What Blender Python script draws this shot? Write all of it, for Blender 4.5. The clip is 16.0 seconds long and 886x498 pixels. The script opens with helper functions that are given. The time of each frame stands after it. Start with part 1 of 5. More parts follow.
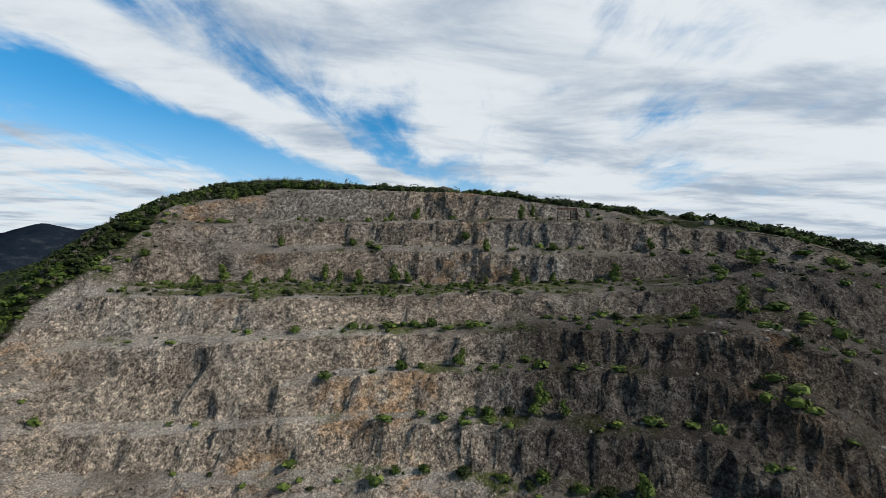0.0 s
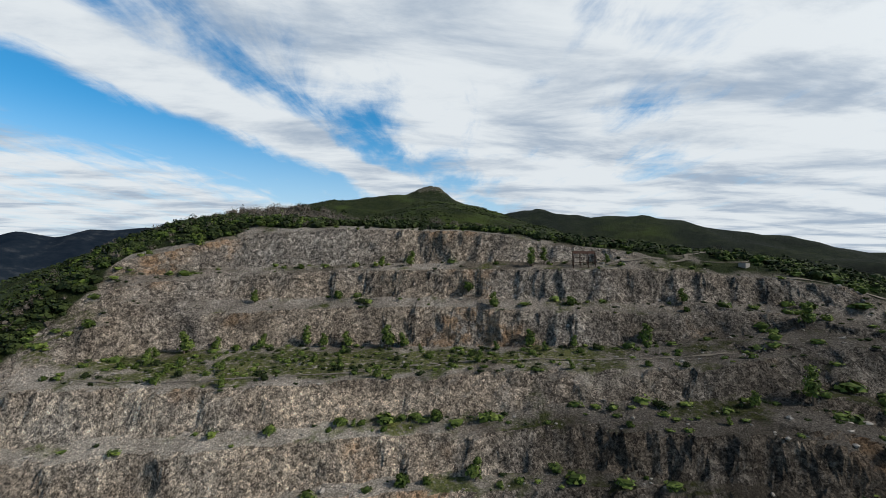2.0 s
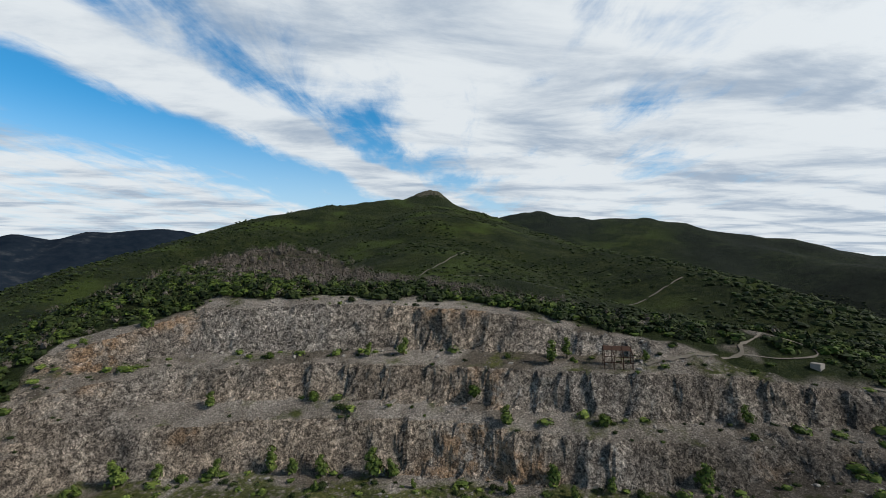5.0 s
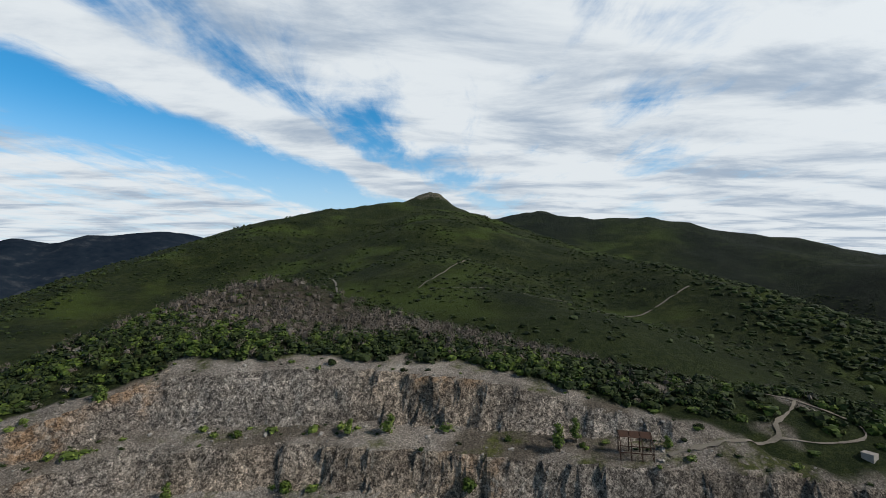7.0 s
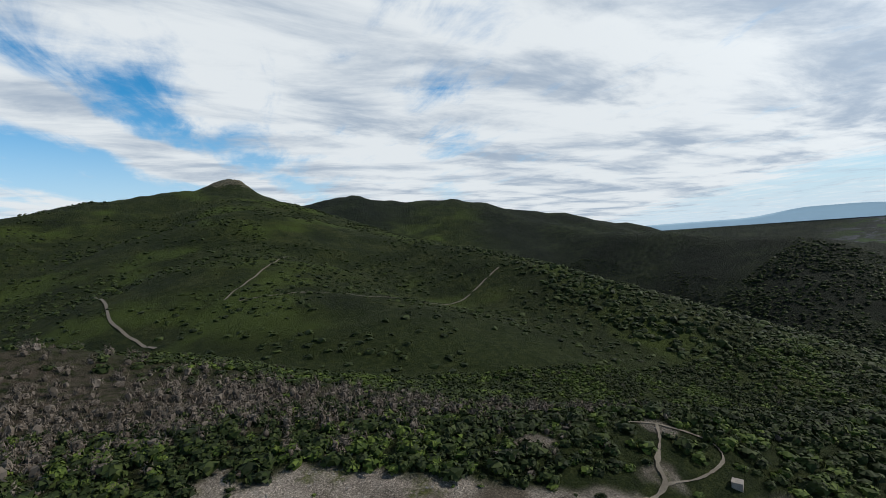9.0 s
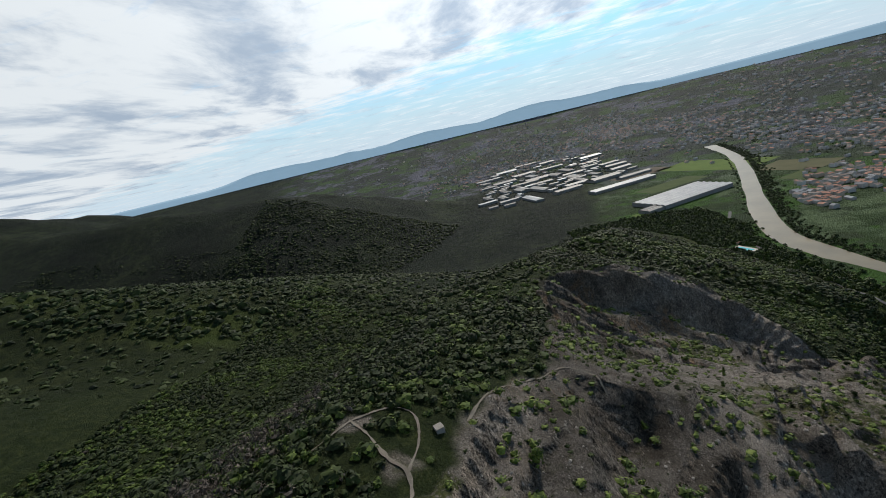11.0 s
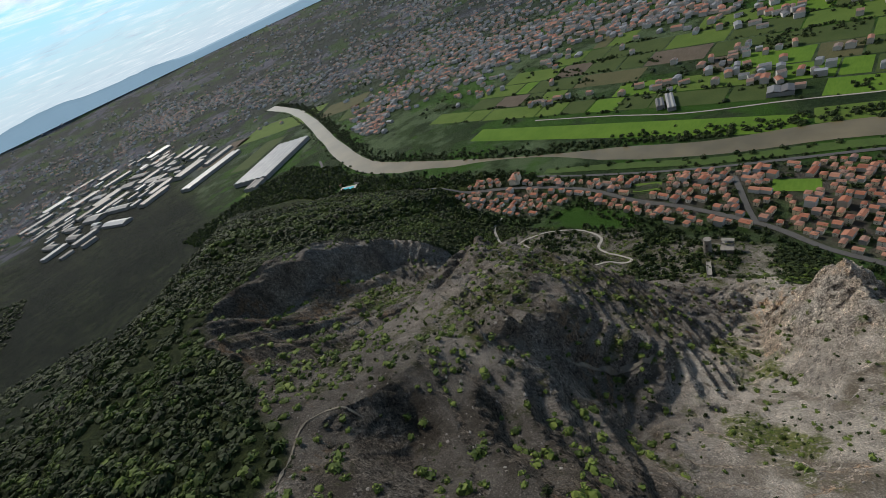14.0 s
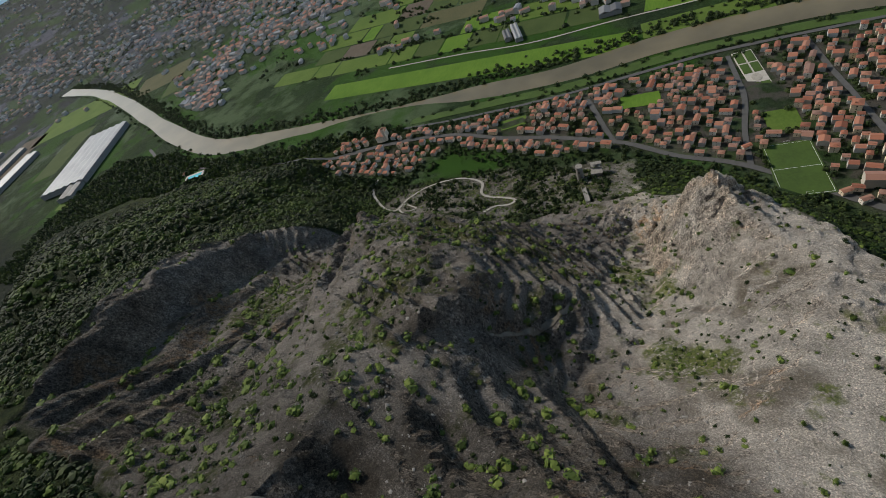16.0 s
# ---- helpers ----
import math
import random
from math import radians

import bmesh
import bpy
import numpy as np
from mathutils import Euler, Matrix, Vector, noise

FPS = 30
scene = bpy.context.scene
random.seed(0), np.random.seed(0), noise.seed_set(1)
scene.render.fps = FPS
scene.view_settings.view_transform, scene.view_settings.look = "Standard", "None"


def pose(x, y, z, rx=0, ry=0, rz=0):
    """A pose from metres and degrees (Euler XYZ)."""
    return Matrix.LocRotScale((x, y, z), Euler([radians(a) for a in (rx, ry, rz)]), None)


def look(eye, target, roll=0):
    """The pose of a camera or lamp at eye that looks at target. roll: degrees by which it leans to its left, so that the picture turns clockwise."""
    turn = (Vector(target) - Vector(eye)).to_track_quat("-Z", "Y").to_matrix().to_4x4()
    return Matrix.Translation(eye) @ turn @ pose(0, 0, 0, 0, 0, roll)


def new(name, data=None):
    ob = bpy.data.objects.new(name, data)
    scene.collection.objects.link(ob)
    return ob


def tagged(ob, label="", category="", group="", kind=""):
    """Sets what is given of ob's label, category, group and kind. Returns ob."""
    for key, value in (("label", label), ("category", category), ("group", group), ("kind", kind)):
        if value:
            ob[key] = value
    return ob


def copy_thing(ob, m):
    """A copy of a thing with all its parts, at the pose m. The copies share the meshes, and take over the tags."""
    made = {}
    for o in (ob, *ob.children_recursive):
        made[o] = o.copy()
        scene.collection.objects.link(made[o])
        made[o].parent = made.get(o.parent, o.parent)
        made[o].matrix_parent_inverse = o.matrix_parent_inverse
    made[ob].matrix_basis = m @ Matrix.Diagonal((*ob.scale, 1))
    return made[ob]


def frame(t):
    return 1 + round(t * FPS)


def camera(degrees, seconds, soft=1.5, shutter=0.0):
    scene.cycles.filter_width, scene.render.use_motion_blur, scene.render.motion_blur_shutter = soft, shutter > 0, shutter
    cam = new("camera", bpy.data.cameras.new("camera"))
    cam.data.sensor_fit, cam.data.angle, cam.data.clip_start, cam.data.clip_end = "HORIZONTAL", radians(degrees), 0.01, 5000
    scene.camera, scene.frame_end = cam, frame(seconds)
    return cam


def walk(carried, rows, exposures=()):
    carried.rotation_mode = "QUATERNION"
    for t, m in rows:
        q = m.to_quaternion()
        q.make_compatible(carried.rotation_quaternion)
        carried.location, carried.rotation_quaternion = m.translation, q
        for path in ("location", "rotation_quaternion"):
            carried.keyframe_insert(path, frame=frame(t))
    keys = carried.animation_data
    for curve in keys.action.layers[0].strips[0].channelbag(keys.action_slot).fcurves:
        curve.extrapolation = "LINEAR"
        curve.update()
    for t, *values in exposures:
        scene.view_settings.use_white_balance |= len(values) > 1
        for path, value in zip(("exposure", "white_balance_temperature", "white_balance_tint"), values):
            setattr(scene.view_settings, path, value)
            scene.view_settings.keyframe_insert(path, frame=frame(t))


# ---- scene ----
cam = camera(90.0, 16.0, 0.4)
ROWS = [
    (0.0, 8.05, 2.62, 193.81, 93.26, -2.28, 0.44),
    (0.5, 6.89, 7.64, 198.60, 92.86, -1.66, 0.06),
    (1.0, 5.92, 12.31, 202.91, 92.67, -1.25, -0.24),
    (1.5, 4.94, 16.51, 207.00, 92.68, -1.01, -0.64),
    (2.0, 4.23, 20.64, 210.93, 92.72, -0.71, -1.06),
    (2.5, 3.77, 24.82, 214.93, 92.71, -0.56, -1.23),
    (3.0, 3.47, 28.83, 218.86, 92.70, -0.56, -1.24),
    (3.5, 3.49, 33.02, 222.50, 92.79, -0.67, -1.23),
    (4.0, 3.52, 36.82, 226.37, 92.76, -0.70, -1.19),
    (6.5, 6.86, 54.06, 245.26, 92.28, -0.37, -0.81),
    (7.0, 7.24, 57.26, 249.02, 92.33, -0.18, -0.86),
    (7.5, 7.44, 60.48, 252.66, 92.43, 0.38, -1.99),
    (8.0, 7.76, 65.25, 256.19, 92.35, 1.75, -5.78),
    (10.5, -0.29, 118.60, 273.82, 79.31, 9.11, -70.06),
    (11.0, 4.81, 122.66, 274.71, 75.65, 13.36, -87.45),
    (11.5, 10.20, 125.69, 275.41, 72.01, 16.64, -101.57),
    (12.0, 15.71, 126.57, 276.19, 67.85, 19.25, -114.78),
    (12.5, 21.20, 125.59, 277.12, 64.30, 19.17, -124.28),
    (13.0, 26.71, 124.12, 277.82, 61.47, 19.09, -130.61),
    (13.5, 32.26, 121.47, 278.31, 58.29, 20.09, -136.57),
    (14.0, 37.91, 118.04, 278.26, 54.78, 21.18, -142.74),
    (14.5, 43.40, 113.97, 277.80, 51.25, 21.68, -148.90),
    (15.0, 48.01, 109.18, 277.16, 47.58, 22.04, -155.23),
    (15.5, 51.88, 103.47, 275.49, 43.75, 22.11, -161.15),
    (16.0, 55.34, 97.71, 272.79, 41.34, 20.53, -163.53),
]
walk(cam, [(t, pose(x, y, z, rx, ry, rz)) for t, x, y, z, rx, ry, rz in ROWS])

# ---- world and sun ----
SUN_AZ, SUN_EL = radians(108), radians(37)  # azimuth clockwise from +y
world = bpy.data.worlds.new("sky")
scene.world = world
world.use_nodes = True


def sky_nodes():
    nt = world.node_tree
    nt.nodes.clear()
    N, L = nt.nodes.new, nt.links.new

    def math_(op, a, b=None, c=None, clamp=False):
        n = N("ShaderNodeMath")
        n.operation, n.use_clamp = op, clamp
        for i, v in enumerate((a, b, c)):
            if v is None:
                continue
            if isinstance(v, (int, float)):
                n.inputs[i].default_value = v
            else:
                L(v, n.inputs[i])
        return n.outputs[0]

    def ramp(v, lo, hi):
        n = N("ShaderNodeMapRange")
        n.interpolation_type = "SMOOTHSTEP"
        L(v, n.inputs[0])
        n.inputs[1].default_value, n.inputs[2].default_value = lo, hi
        return n.outputs[0]

    def noise_(vec, scale, detail=6.0, rough=0.55, dist=0.0):
        n = N("ShaderNodeTexNoise")
        L(vec, n.inputs["Vector"])
        n.inputs["Scale"].default_value, n.inputs["Detail"].default_value = scale, detail
        n.inputs["Roughness"].default_value, n.inputs["Distortion"].default_value = rough, dist
        return n.outputs["Fac"]

    def mapped(vec, rz, sx, sy, off):
        n = N("ShaderNodeMapping")
        L(vec, n.inputs[0])
        n.inputs["Rotation"].default_value = (0, 0, radians(rz))
        n.inputs["Scale"].default_value = (sx, sy, 1)
        n.inputs["Location"].default_value = off
        return n.outputs[0]

    coord = N("ShaderNodeTexCoord").outputs["Generated"]
    sep = N("ShaderNodeSeparateXYZ")
    L(coord, sep.inputs[0])
    x, y, z = sep.outputs
    zz = math_("MAXIMUM", math_("ADD", z, 0.055), 0.02)
    px, py = math_("DIVIDE", x, zz), math_("DIVIDE", y, zz)
    plane = N("ShaderNodeCombineXYZ")
    L(px, plane.inputs[0]), L(py, plane.inputs[1])
    pv = plane.outputs[0]
    sky = N("ShaderNodeTexSky")
    sky.sky_type, sky.sun_disc = "NISHITA", False
    sky.sun_elevation, sky.sun_rotation = SUN_EL, SUN_AZ
    sky.air_density, sky.dust_density, sky.ozone_density = 1.0, 0.6, 2.2
    # streets of high cloud that run to the north-north-east, with torn edges
    bend = noise_(mapped(pv, 0, 1, 1, (5.2, 1.1, 0)), 0.75, 3.0, 0.5)
    fine = noise_(mapped(pv, -24, 2.2, 0.75, (0.4, 0.2, 0)), 1.5, 9.0, 0.62, 0.5)
    puff = noise_(mapped(pv, 20, 1.0, 1.0, (3.1, 1.7, 0)), 2.1, 9.0, 0.62, 0.35)
    u = math_("ADD", math_("SUBTRACT", px, math_("MULTIPLY", math_("SUBTRACT", py, 1.06), 0.45)), math_("MULTIPLY", math_("SUBTRACT", bend, 0.5), 0.9))
    streets = N("ShaderNodeValToRGB")
    stops = ((0.0, 0.60), (0.045, 0.50), (0.07, 0.22), (0.10, 0.12), (0.142, 0.15), (0.163, 0.42), (0.180, 0.84), (0.206, 0.84), (0.220, 0.42), (0.236, 0.32), (0.252, 0.52), (0.275, 0.70), (0.345, 0.76), (0.372, 0.60), (0.392, 0.54), (0.42, 0.74), (0.72, 0.76), (0.84, 0.34), (1.0, 0.30))
    el = streets.color_ramp.elements
    while len(el) < len(stops):
        el.new(0.5)
    for e, (p, v) in zip(el, stops):
        e.position, e.color = p, (v, v, v, 1)
    L(math_("MULTIPLY", math_("ADD", u, 4.0), 1 / 12), streets.inputs[0])
    sepr = N("ShaderNodeSeparateColor")
    L(streets.outputs[0], sepr.inputs[0])
    cover = math_("ADD", sepr.outputs[0], math_("ADD", math_("MULTIPLY", math_("SUBTRACT", fine, 0.5), 0.95), math_("MULTIPLY", math_("SUBTRACT", puff, 0.5), 0.75)))
    # it clears overhead and to the south
    cover = math_("SUBTRACT", cover, math_("MULTIPLY", ramp(z, 0.58, 0.76), 0.9))
    cover = math_("SUBTRACT", cover, math_("MULTIPLY", ramp(math_("MULTIPLY", y, -1.0), 0.58, 0.85), 0.6))
    cloud = ramp(cover, 0.22, 0.68)
    shade = ramp(noise_(mapped(pv, -35, 0.8, 1.6, (7.7, 2.2, 0)), 1.0, 8.0, 0.6, 0.3), 0.32, 0.58)
    low = ramp(z, 0.0, 0.32)
    grey = N("ShaderNodeMix")
    grey.data_type = "RGBA"
    L(shade, grey.inputs[0])
    grey.inputs[6].default_value, grey.inputs[7].default_value = (0.44, 0.54, 0.67, 1), (0.895, 0.955, 1.0, 1)
    # thin veil round the sun
    sd = Vector((math.sin(SUN_AZ) * math.cos(SUN_EL), math.cos(SUN_AZ) * math.cos(SUN_EL), math.sin(SUN_EL)))
    dot = N("ShaderNodeVectorMath")
    dot.operation = "DOT_PRODUCT"
    L(coord, dot.inputs[0])
    dot.inputs[1].default_value = sd
    glow = math_("POWER", math_("MAXIMUM", dot.outputs["Value"], 0.0), 5.0)
    lit = math_("ADD", math_("MULTIPLY", glow, 0.55), 0.84)
    gcol = N("ShaderNodeVectorMath")
    gcol.operation = "SCALE"
    L(grey.outputs[2], gcol.inputs[0]), L(lit, gcol.inputs[3])
    skyc = N("ShaderNodeVectorMath")
    skyc.operation = "MULTIPLY"
    L(sky.outputs[0], skyc.inputs[0])
    skyc.inputs[1].default_value = (0.030, 0.112, 0.145)
    haze = N("ShaderNodeMix")
    haze.data_type = "RGBA"
    L(low, haze.inputs[0])
    haze.inputs[6].default_value = (0.60, 0.73, 0.83, 1)
    L(skyc.outputs[0], haze.inputs[7])
    mix = N("ShaderNodeMix")
    mix.data_type = "RGBA"
    L(cloud, mix.inputs[0]), L(haze.outputs[2], mix.inputs[6]), L(gcol.outputs[0], mix.inputs[7])
    # a deep, darker sky overhead
    deep = N("ShaderNodeMix")
    deep.data_type = "RGBA"
    L(ramp(z, 0.56, 0.78), deep.inputs[0]), L(mix.outputs[2], deep.inputs[6])
    deep.inputs[7].default_value = (0.045, 0.075, 0.125, 1)
    bg = N("ShaderNodeBackground")
    L(deep.outputs[2], bg.inputs[0])
    bg.inputs[1].default_value = 1.0
    L(bg.outputs[0], N("ShaderNodeOutputWorld").inputs[0])


sky_nodes()
sun = new("sun", bpy.data.lights.new("sun", "SUN"))
sun.data.energy, sun.data.angle, sun.data.color = 4.1, radians(9), (1.0, 0.93, 0.83)
sun.matrix_world = look((math.sin(SUN_AZ) * math.cos(SUN_EL), math.cos(SUN_AZ) * math.cos(SUN_EL), math.sin(SUN_EL)), (0, 0, 0))


# ---- numeric helpers ----
def hash2(ix, iy, seed):
    h = (ix.astype(np.int64) * 374761393 + iy.astype(np.int64) * 668265263 + seed * 1442695041) & 0x7FFFFFFF
    h = ((h ^ (h >> 13)) * 1274126177) & 0x7FFFFFFF
    return ((h ^ (h >> 16)) & 0xFFFF) / 65535.0


def vnoise(x, y, seed=0):
    """Smooth value noise, -1 to 1."""
    ix, iy = np.floor(x), np.floor(y)
    fx, fy = x - ix, y - iy
    ux, uy = fx * fx * fx * (fx * (fx * 6 - 15) + 10), fy * fy * fy * (fy * (fy * 6 - 15) + 10)
    a, b = hash2(ix, iy, seed), hash2(ix + 1, iy, seed)
    c, d = hash2(ix, iy + 1, seed), hash2(ix + 1, iy + 1, seed)
    return (a + (b - a) * ux + (c - a + (a - b - c + d) * ux) * uy) * 2 - 1


def fbm(x, y, octaves=4, seed=0, gain=0.5):
    s, amp, tot = 0.0, 1.0, 0.0
    for k in range(octaves):
        s, tot = s + amp * vnoise(x * 2**k + 17.3 * k, y * 2**k - 9.1 * k, seed + k), tot + amp
        amp *= gain
    return s / tot


def sstep(v, lo, hi):
    t = np.clip((v - lo) / (hi - lo), 0, 1)
    return t * t * (3 - 2 * t)


def along(x, y, pts):
    """Distance to a polyline of (x, y, value...) and the values at the nearest place, on its left side positive sign."""
    best = np.full(np.shape(x), 1e12)
    vals = np.zeros(np.shape(x) + (len(pts[0]) - 2,))
    for a, b in zip(pts[:-1], pts[1:]):
        dx, dy = b[0] - a[0], b[1] - a[1]
        s = np.clip(((x - a[0]) * dx + (y - a[1]) * dy) / (dx * dx + dy * dy), 0, 1)
        d2 = (x - a[0] - s * dx) ** 2 + (y - a[1] - s * dy) ** 2
        near = d2 < best
        best = np.where(near, d2, best)
        for k in range(2, len(a)):
            vals[..., k - 2] = np.where(near, a[k] + s * (b[k] - a[k]), vals[..., k - 2])
    return np.sqrt(best), vals


def ridge(x, y, pts, slope, soft):
    """A hill whose crest follows the polyline."""
    out = np.full(np.shape(x), -1e9)
    for a, b in zip(pts[:-1], pts[1:]):
        dx, dy = b[0] - a[0], b[1] - a[1]
        s = np.clip(((x - a[0]) * dx + (y - a[1]) * dy) / (dx * dx + dy * dy), 0, 1)
        d = np.hypot(x - a[0] - s * dx, y - a[1] - s * dy)
        h = a[2] + s * (b[2] - a[2]) - slope * (np.sqrt(d * d + soft * soft) - soft)
        out = np.maximum(out, h)
    return out


def smax(a, b, k):
    h = np.clip(0.5 + 0.5 * (a - b) / k, 0, 1)
    return b + (a - b) * h + k * h * (1 - h)


# ---- the lie of the land ----
# crests (x, y, z) of the hills round the quarry
HILL_EAST = [(107, 166, 219), (136, 152, 209), (194, 156, 205), (251, 128, 196), (358, 68, 171), (500, 0, 125), (620, -50, 92), (745, -87, 62), (860, -110, 8)]
HILL_WEST = [(29, 200, 225), (4, 257, 224), (-29, 272, 231), (-55, 266, 244), (-72, 255, 246), (-90, 221, 235), (-110, 196, 224), (-150, 180, 202)]
MOUNTAIN = [(-13, 1557, 458), (89, 1405, 412), (193, 1192, 346), (273, 969, 294), (317, 795, 260), (344, 671, 241), (366, 587, 225), (384, 524, 210), (400, 455, 192), (450, 390, 160), (560, 330, 105), (700, 290, 50)]
SHOULDER = [(-13, 1557, 458), (-127, 1501, 452), (-283, 1376, 420), (-402, 1238, 376), (-484, 1097, 312), (-505, 916, 264), (-519, 788, 229), (-508, 669, 196), (-444, 525, 170)]
FACE = [(-13, 1500, 440), (20, 1100, 362), (0, 755, 270), (60, 534, 226), (110, 470, 212)]
FAR_EAST = [(317, 2538, 525), (578, 2491, 560), (804, 2374, 508), (1035, 2226, 505), (1142, 2115, 464), (1277, 2035, 422), (1520, 1921, 385), (1682, 1913, 345), (1873, 1868, 315)]
NEAR_EAST = [(1277, 2035, 400), (1300, 1500, 270), (1376, 758, 210), (1511, 696, 188), (1664, 541, 128), (1706, 309, 50)]
RIVER = [(-900, -250), (-500, -330), (-250, -375), (-117, -400), (-30, -400), (55, -390), (147, -366), (246, -357), (359, -339), (487, -333), (608, -331), (715, -338), (848, -390), (1048, -491), (1252, -596), (1500, -705), (1800, -790)]
# the quarry: upper edges of its faces, from the top terrace down, and the feet of those faces
EDGES = [
    [(-88, 151, 212), (-78, 156, 215), (-64, 169, 221), (-30, 167, 224), (-7, 166, 224), (18, 160, 223), (38, 155, 219.5), (55, 149, 217.5), (72, 151, 217.5)],
    [(-83, 142, 205), (-60, 157, 209), (-30, 156, 210), (9, 150, 211), (42, 140.5, 211.6), (67, 139, 212), (87, 135, 210), (106, 129, 208), (118, 122, 202)],
    [(-81, 131, 195), (-68, 144, 197), (-33, 147, 199.5), (9, 142, 201), (39, 131, 200.5), (69, 129.6, 200.5), (95, 125, 201), (108, 118, 200)],
    [(-84, 117.5, 184.5), (-64, 117, 184.8), (-37, 115, 185.8), (-4, 117, 187.5), (15, 117, 189.4), (35, 114, 190.2), (58, 110, 192), (83, 110.5, 194.2), (99, 109, 195), (112, 108, 193), (124, 107, 190.5), (132, 101, 191)],
    [(-83, 110, 172), (-57, 107.7, 174.3), (-30, 106.5, 177), (-10, 107, 178.8), (16, 105.5, 180.5), (32, 104, 182.3), (51, 96, 183.4), (69, 92, 184), (84, 88, 179), (99, 82, 171.5), (112, 74, 170.5), (120, 66, 169)],
    [(-77, 104, 162.5), (-49, 102.8, 165.6), (-24, 101, 168), (-2, 99, 172.4), (22, 96.7, 174), (33, 96, 175), (58, 89, 175.7), (72, 82, 171), (86, 74.5, 162.5), (97, 68, 160.5), (107, 58, 159), (117, 46, 157)],
    [(-73, 98, 156), (-49, 98, 158), (-27, 95.3, 161.6), (-8, 94, 163.3), (17, 90, 165), (36, 86.3, 165), (56, 83, 166), (70, 75, 160), (84, 66, 152), (95, 58, 151), (106, 48, 149.5), (116, 31, 143)],
    [(-72, 92, 148), (-45, 91, 150.5), (-20, 89, 153), (0, 87, 154.5), (20, 83, 156), (40, 79, 156), (58, 76, 155), (70, 67, 149), (80, 57, 141), (90, 47, 138), (99, 36, 132)],
]
FEET = [
    [(-78, 151, 208), (-62, 163, 211), (-37, 162.5, 211.8), (-5, 161.5, 212.8), (18, 156, 213.5), (38, 151, 213.5), (54, 146.5, 214)],
    [(-76, 139, 200.5), (-58, 153, 201.5), (-30, 153, 202.5), (9, 147, 203.5), (42, 137.5, 203.5), (67, 135.5, 203), (87, 131.5, 203.2), (106, 125, 203.2)],
    [(-85, 124, 187), (-70, 138, 188.5), (-33, 143, 190), (9, 138, 191), (38, 128, 193), (67, 126, 194.6), (87, 122, 197.4)],
    [(-84, 114, 174), (-62, 113.5, 176.2), (-36, 111, 178.3), (-8, 112, 180.5), (16, 111, 182.3), (39, 108, 185), (68, 106.5, 187.3), (93, 105, 187), (104, 102, 181), (114, 96.5, 174.5), (124, 88, 175)],
    [(-84, 107, 165.2), (-60, 105, 166.8), (-35, 103.5, 169.7), (-12, 103.5, 171.6), (10, 102, 174), (32, 100.5, 176), (52, 92.5, 177), (71, 87.5, 176), (85, 83.5, 170), (98, 78, 163), (110, 70, 161.5)],
    [(-74, 101.5, 158), (-49, 100.5, 159.5), (-26, 98, 162.5), (-5, 96, 165), (19, 93.3, 166.5), (34, 92, 167.5), (57, 85.8, 168), (71, 78, 163), (85, 70, 154), (96, 63.5, 153), (105, 54, 151)],
    [(-72, 95.5, 150), (-47, 95, 152), (-25, 92.5, 154.5), (-6, 91, 156), (18, 87, 157.5), (38, 83, 158), (58, 80, 157.5), (69, 71, 152), (82, 61.5, 143.5), (93, 53.5, 142), (103, 43, 140)],
    [(-72, 84, 141), (-45, 83, 143), (-20, 81, 145), (0, 79, 146.5), (20, 75, 147.5), (40, 71, 147), (62, 70, 146), (70, 60, 138), (78, 50, 128), (86, 40, 122)],
]
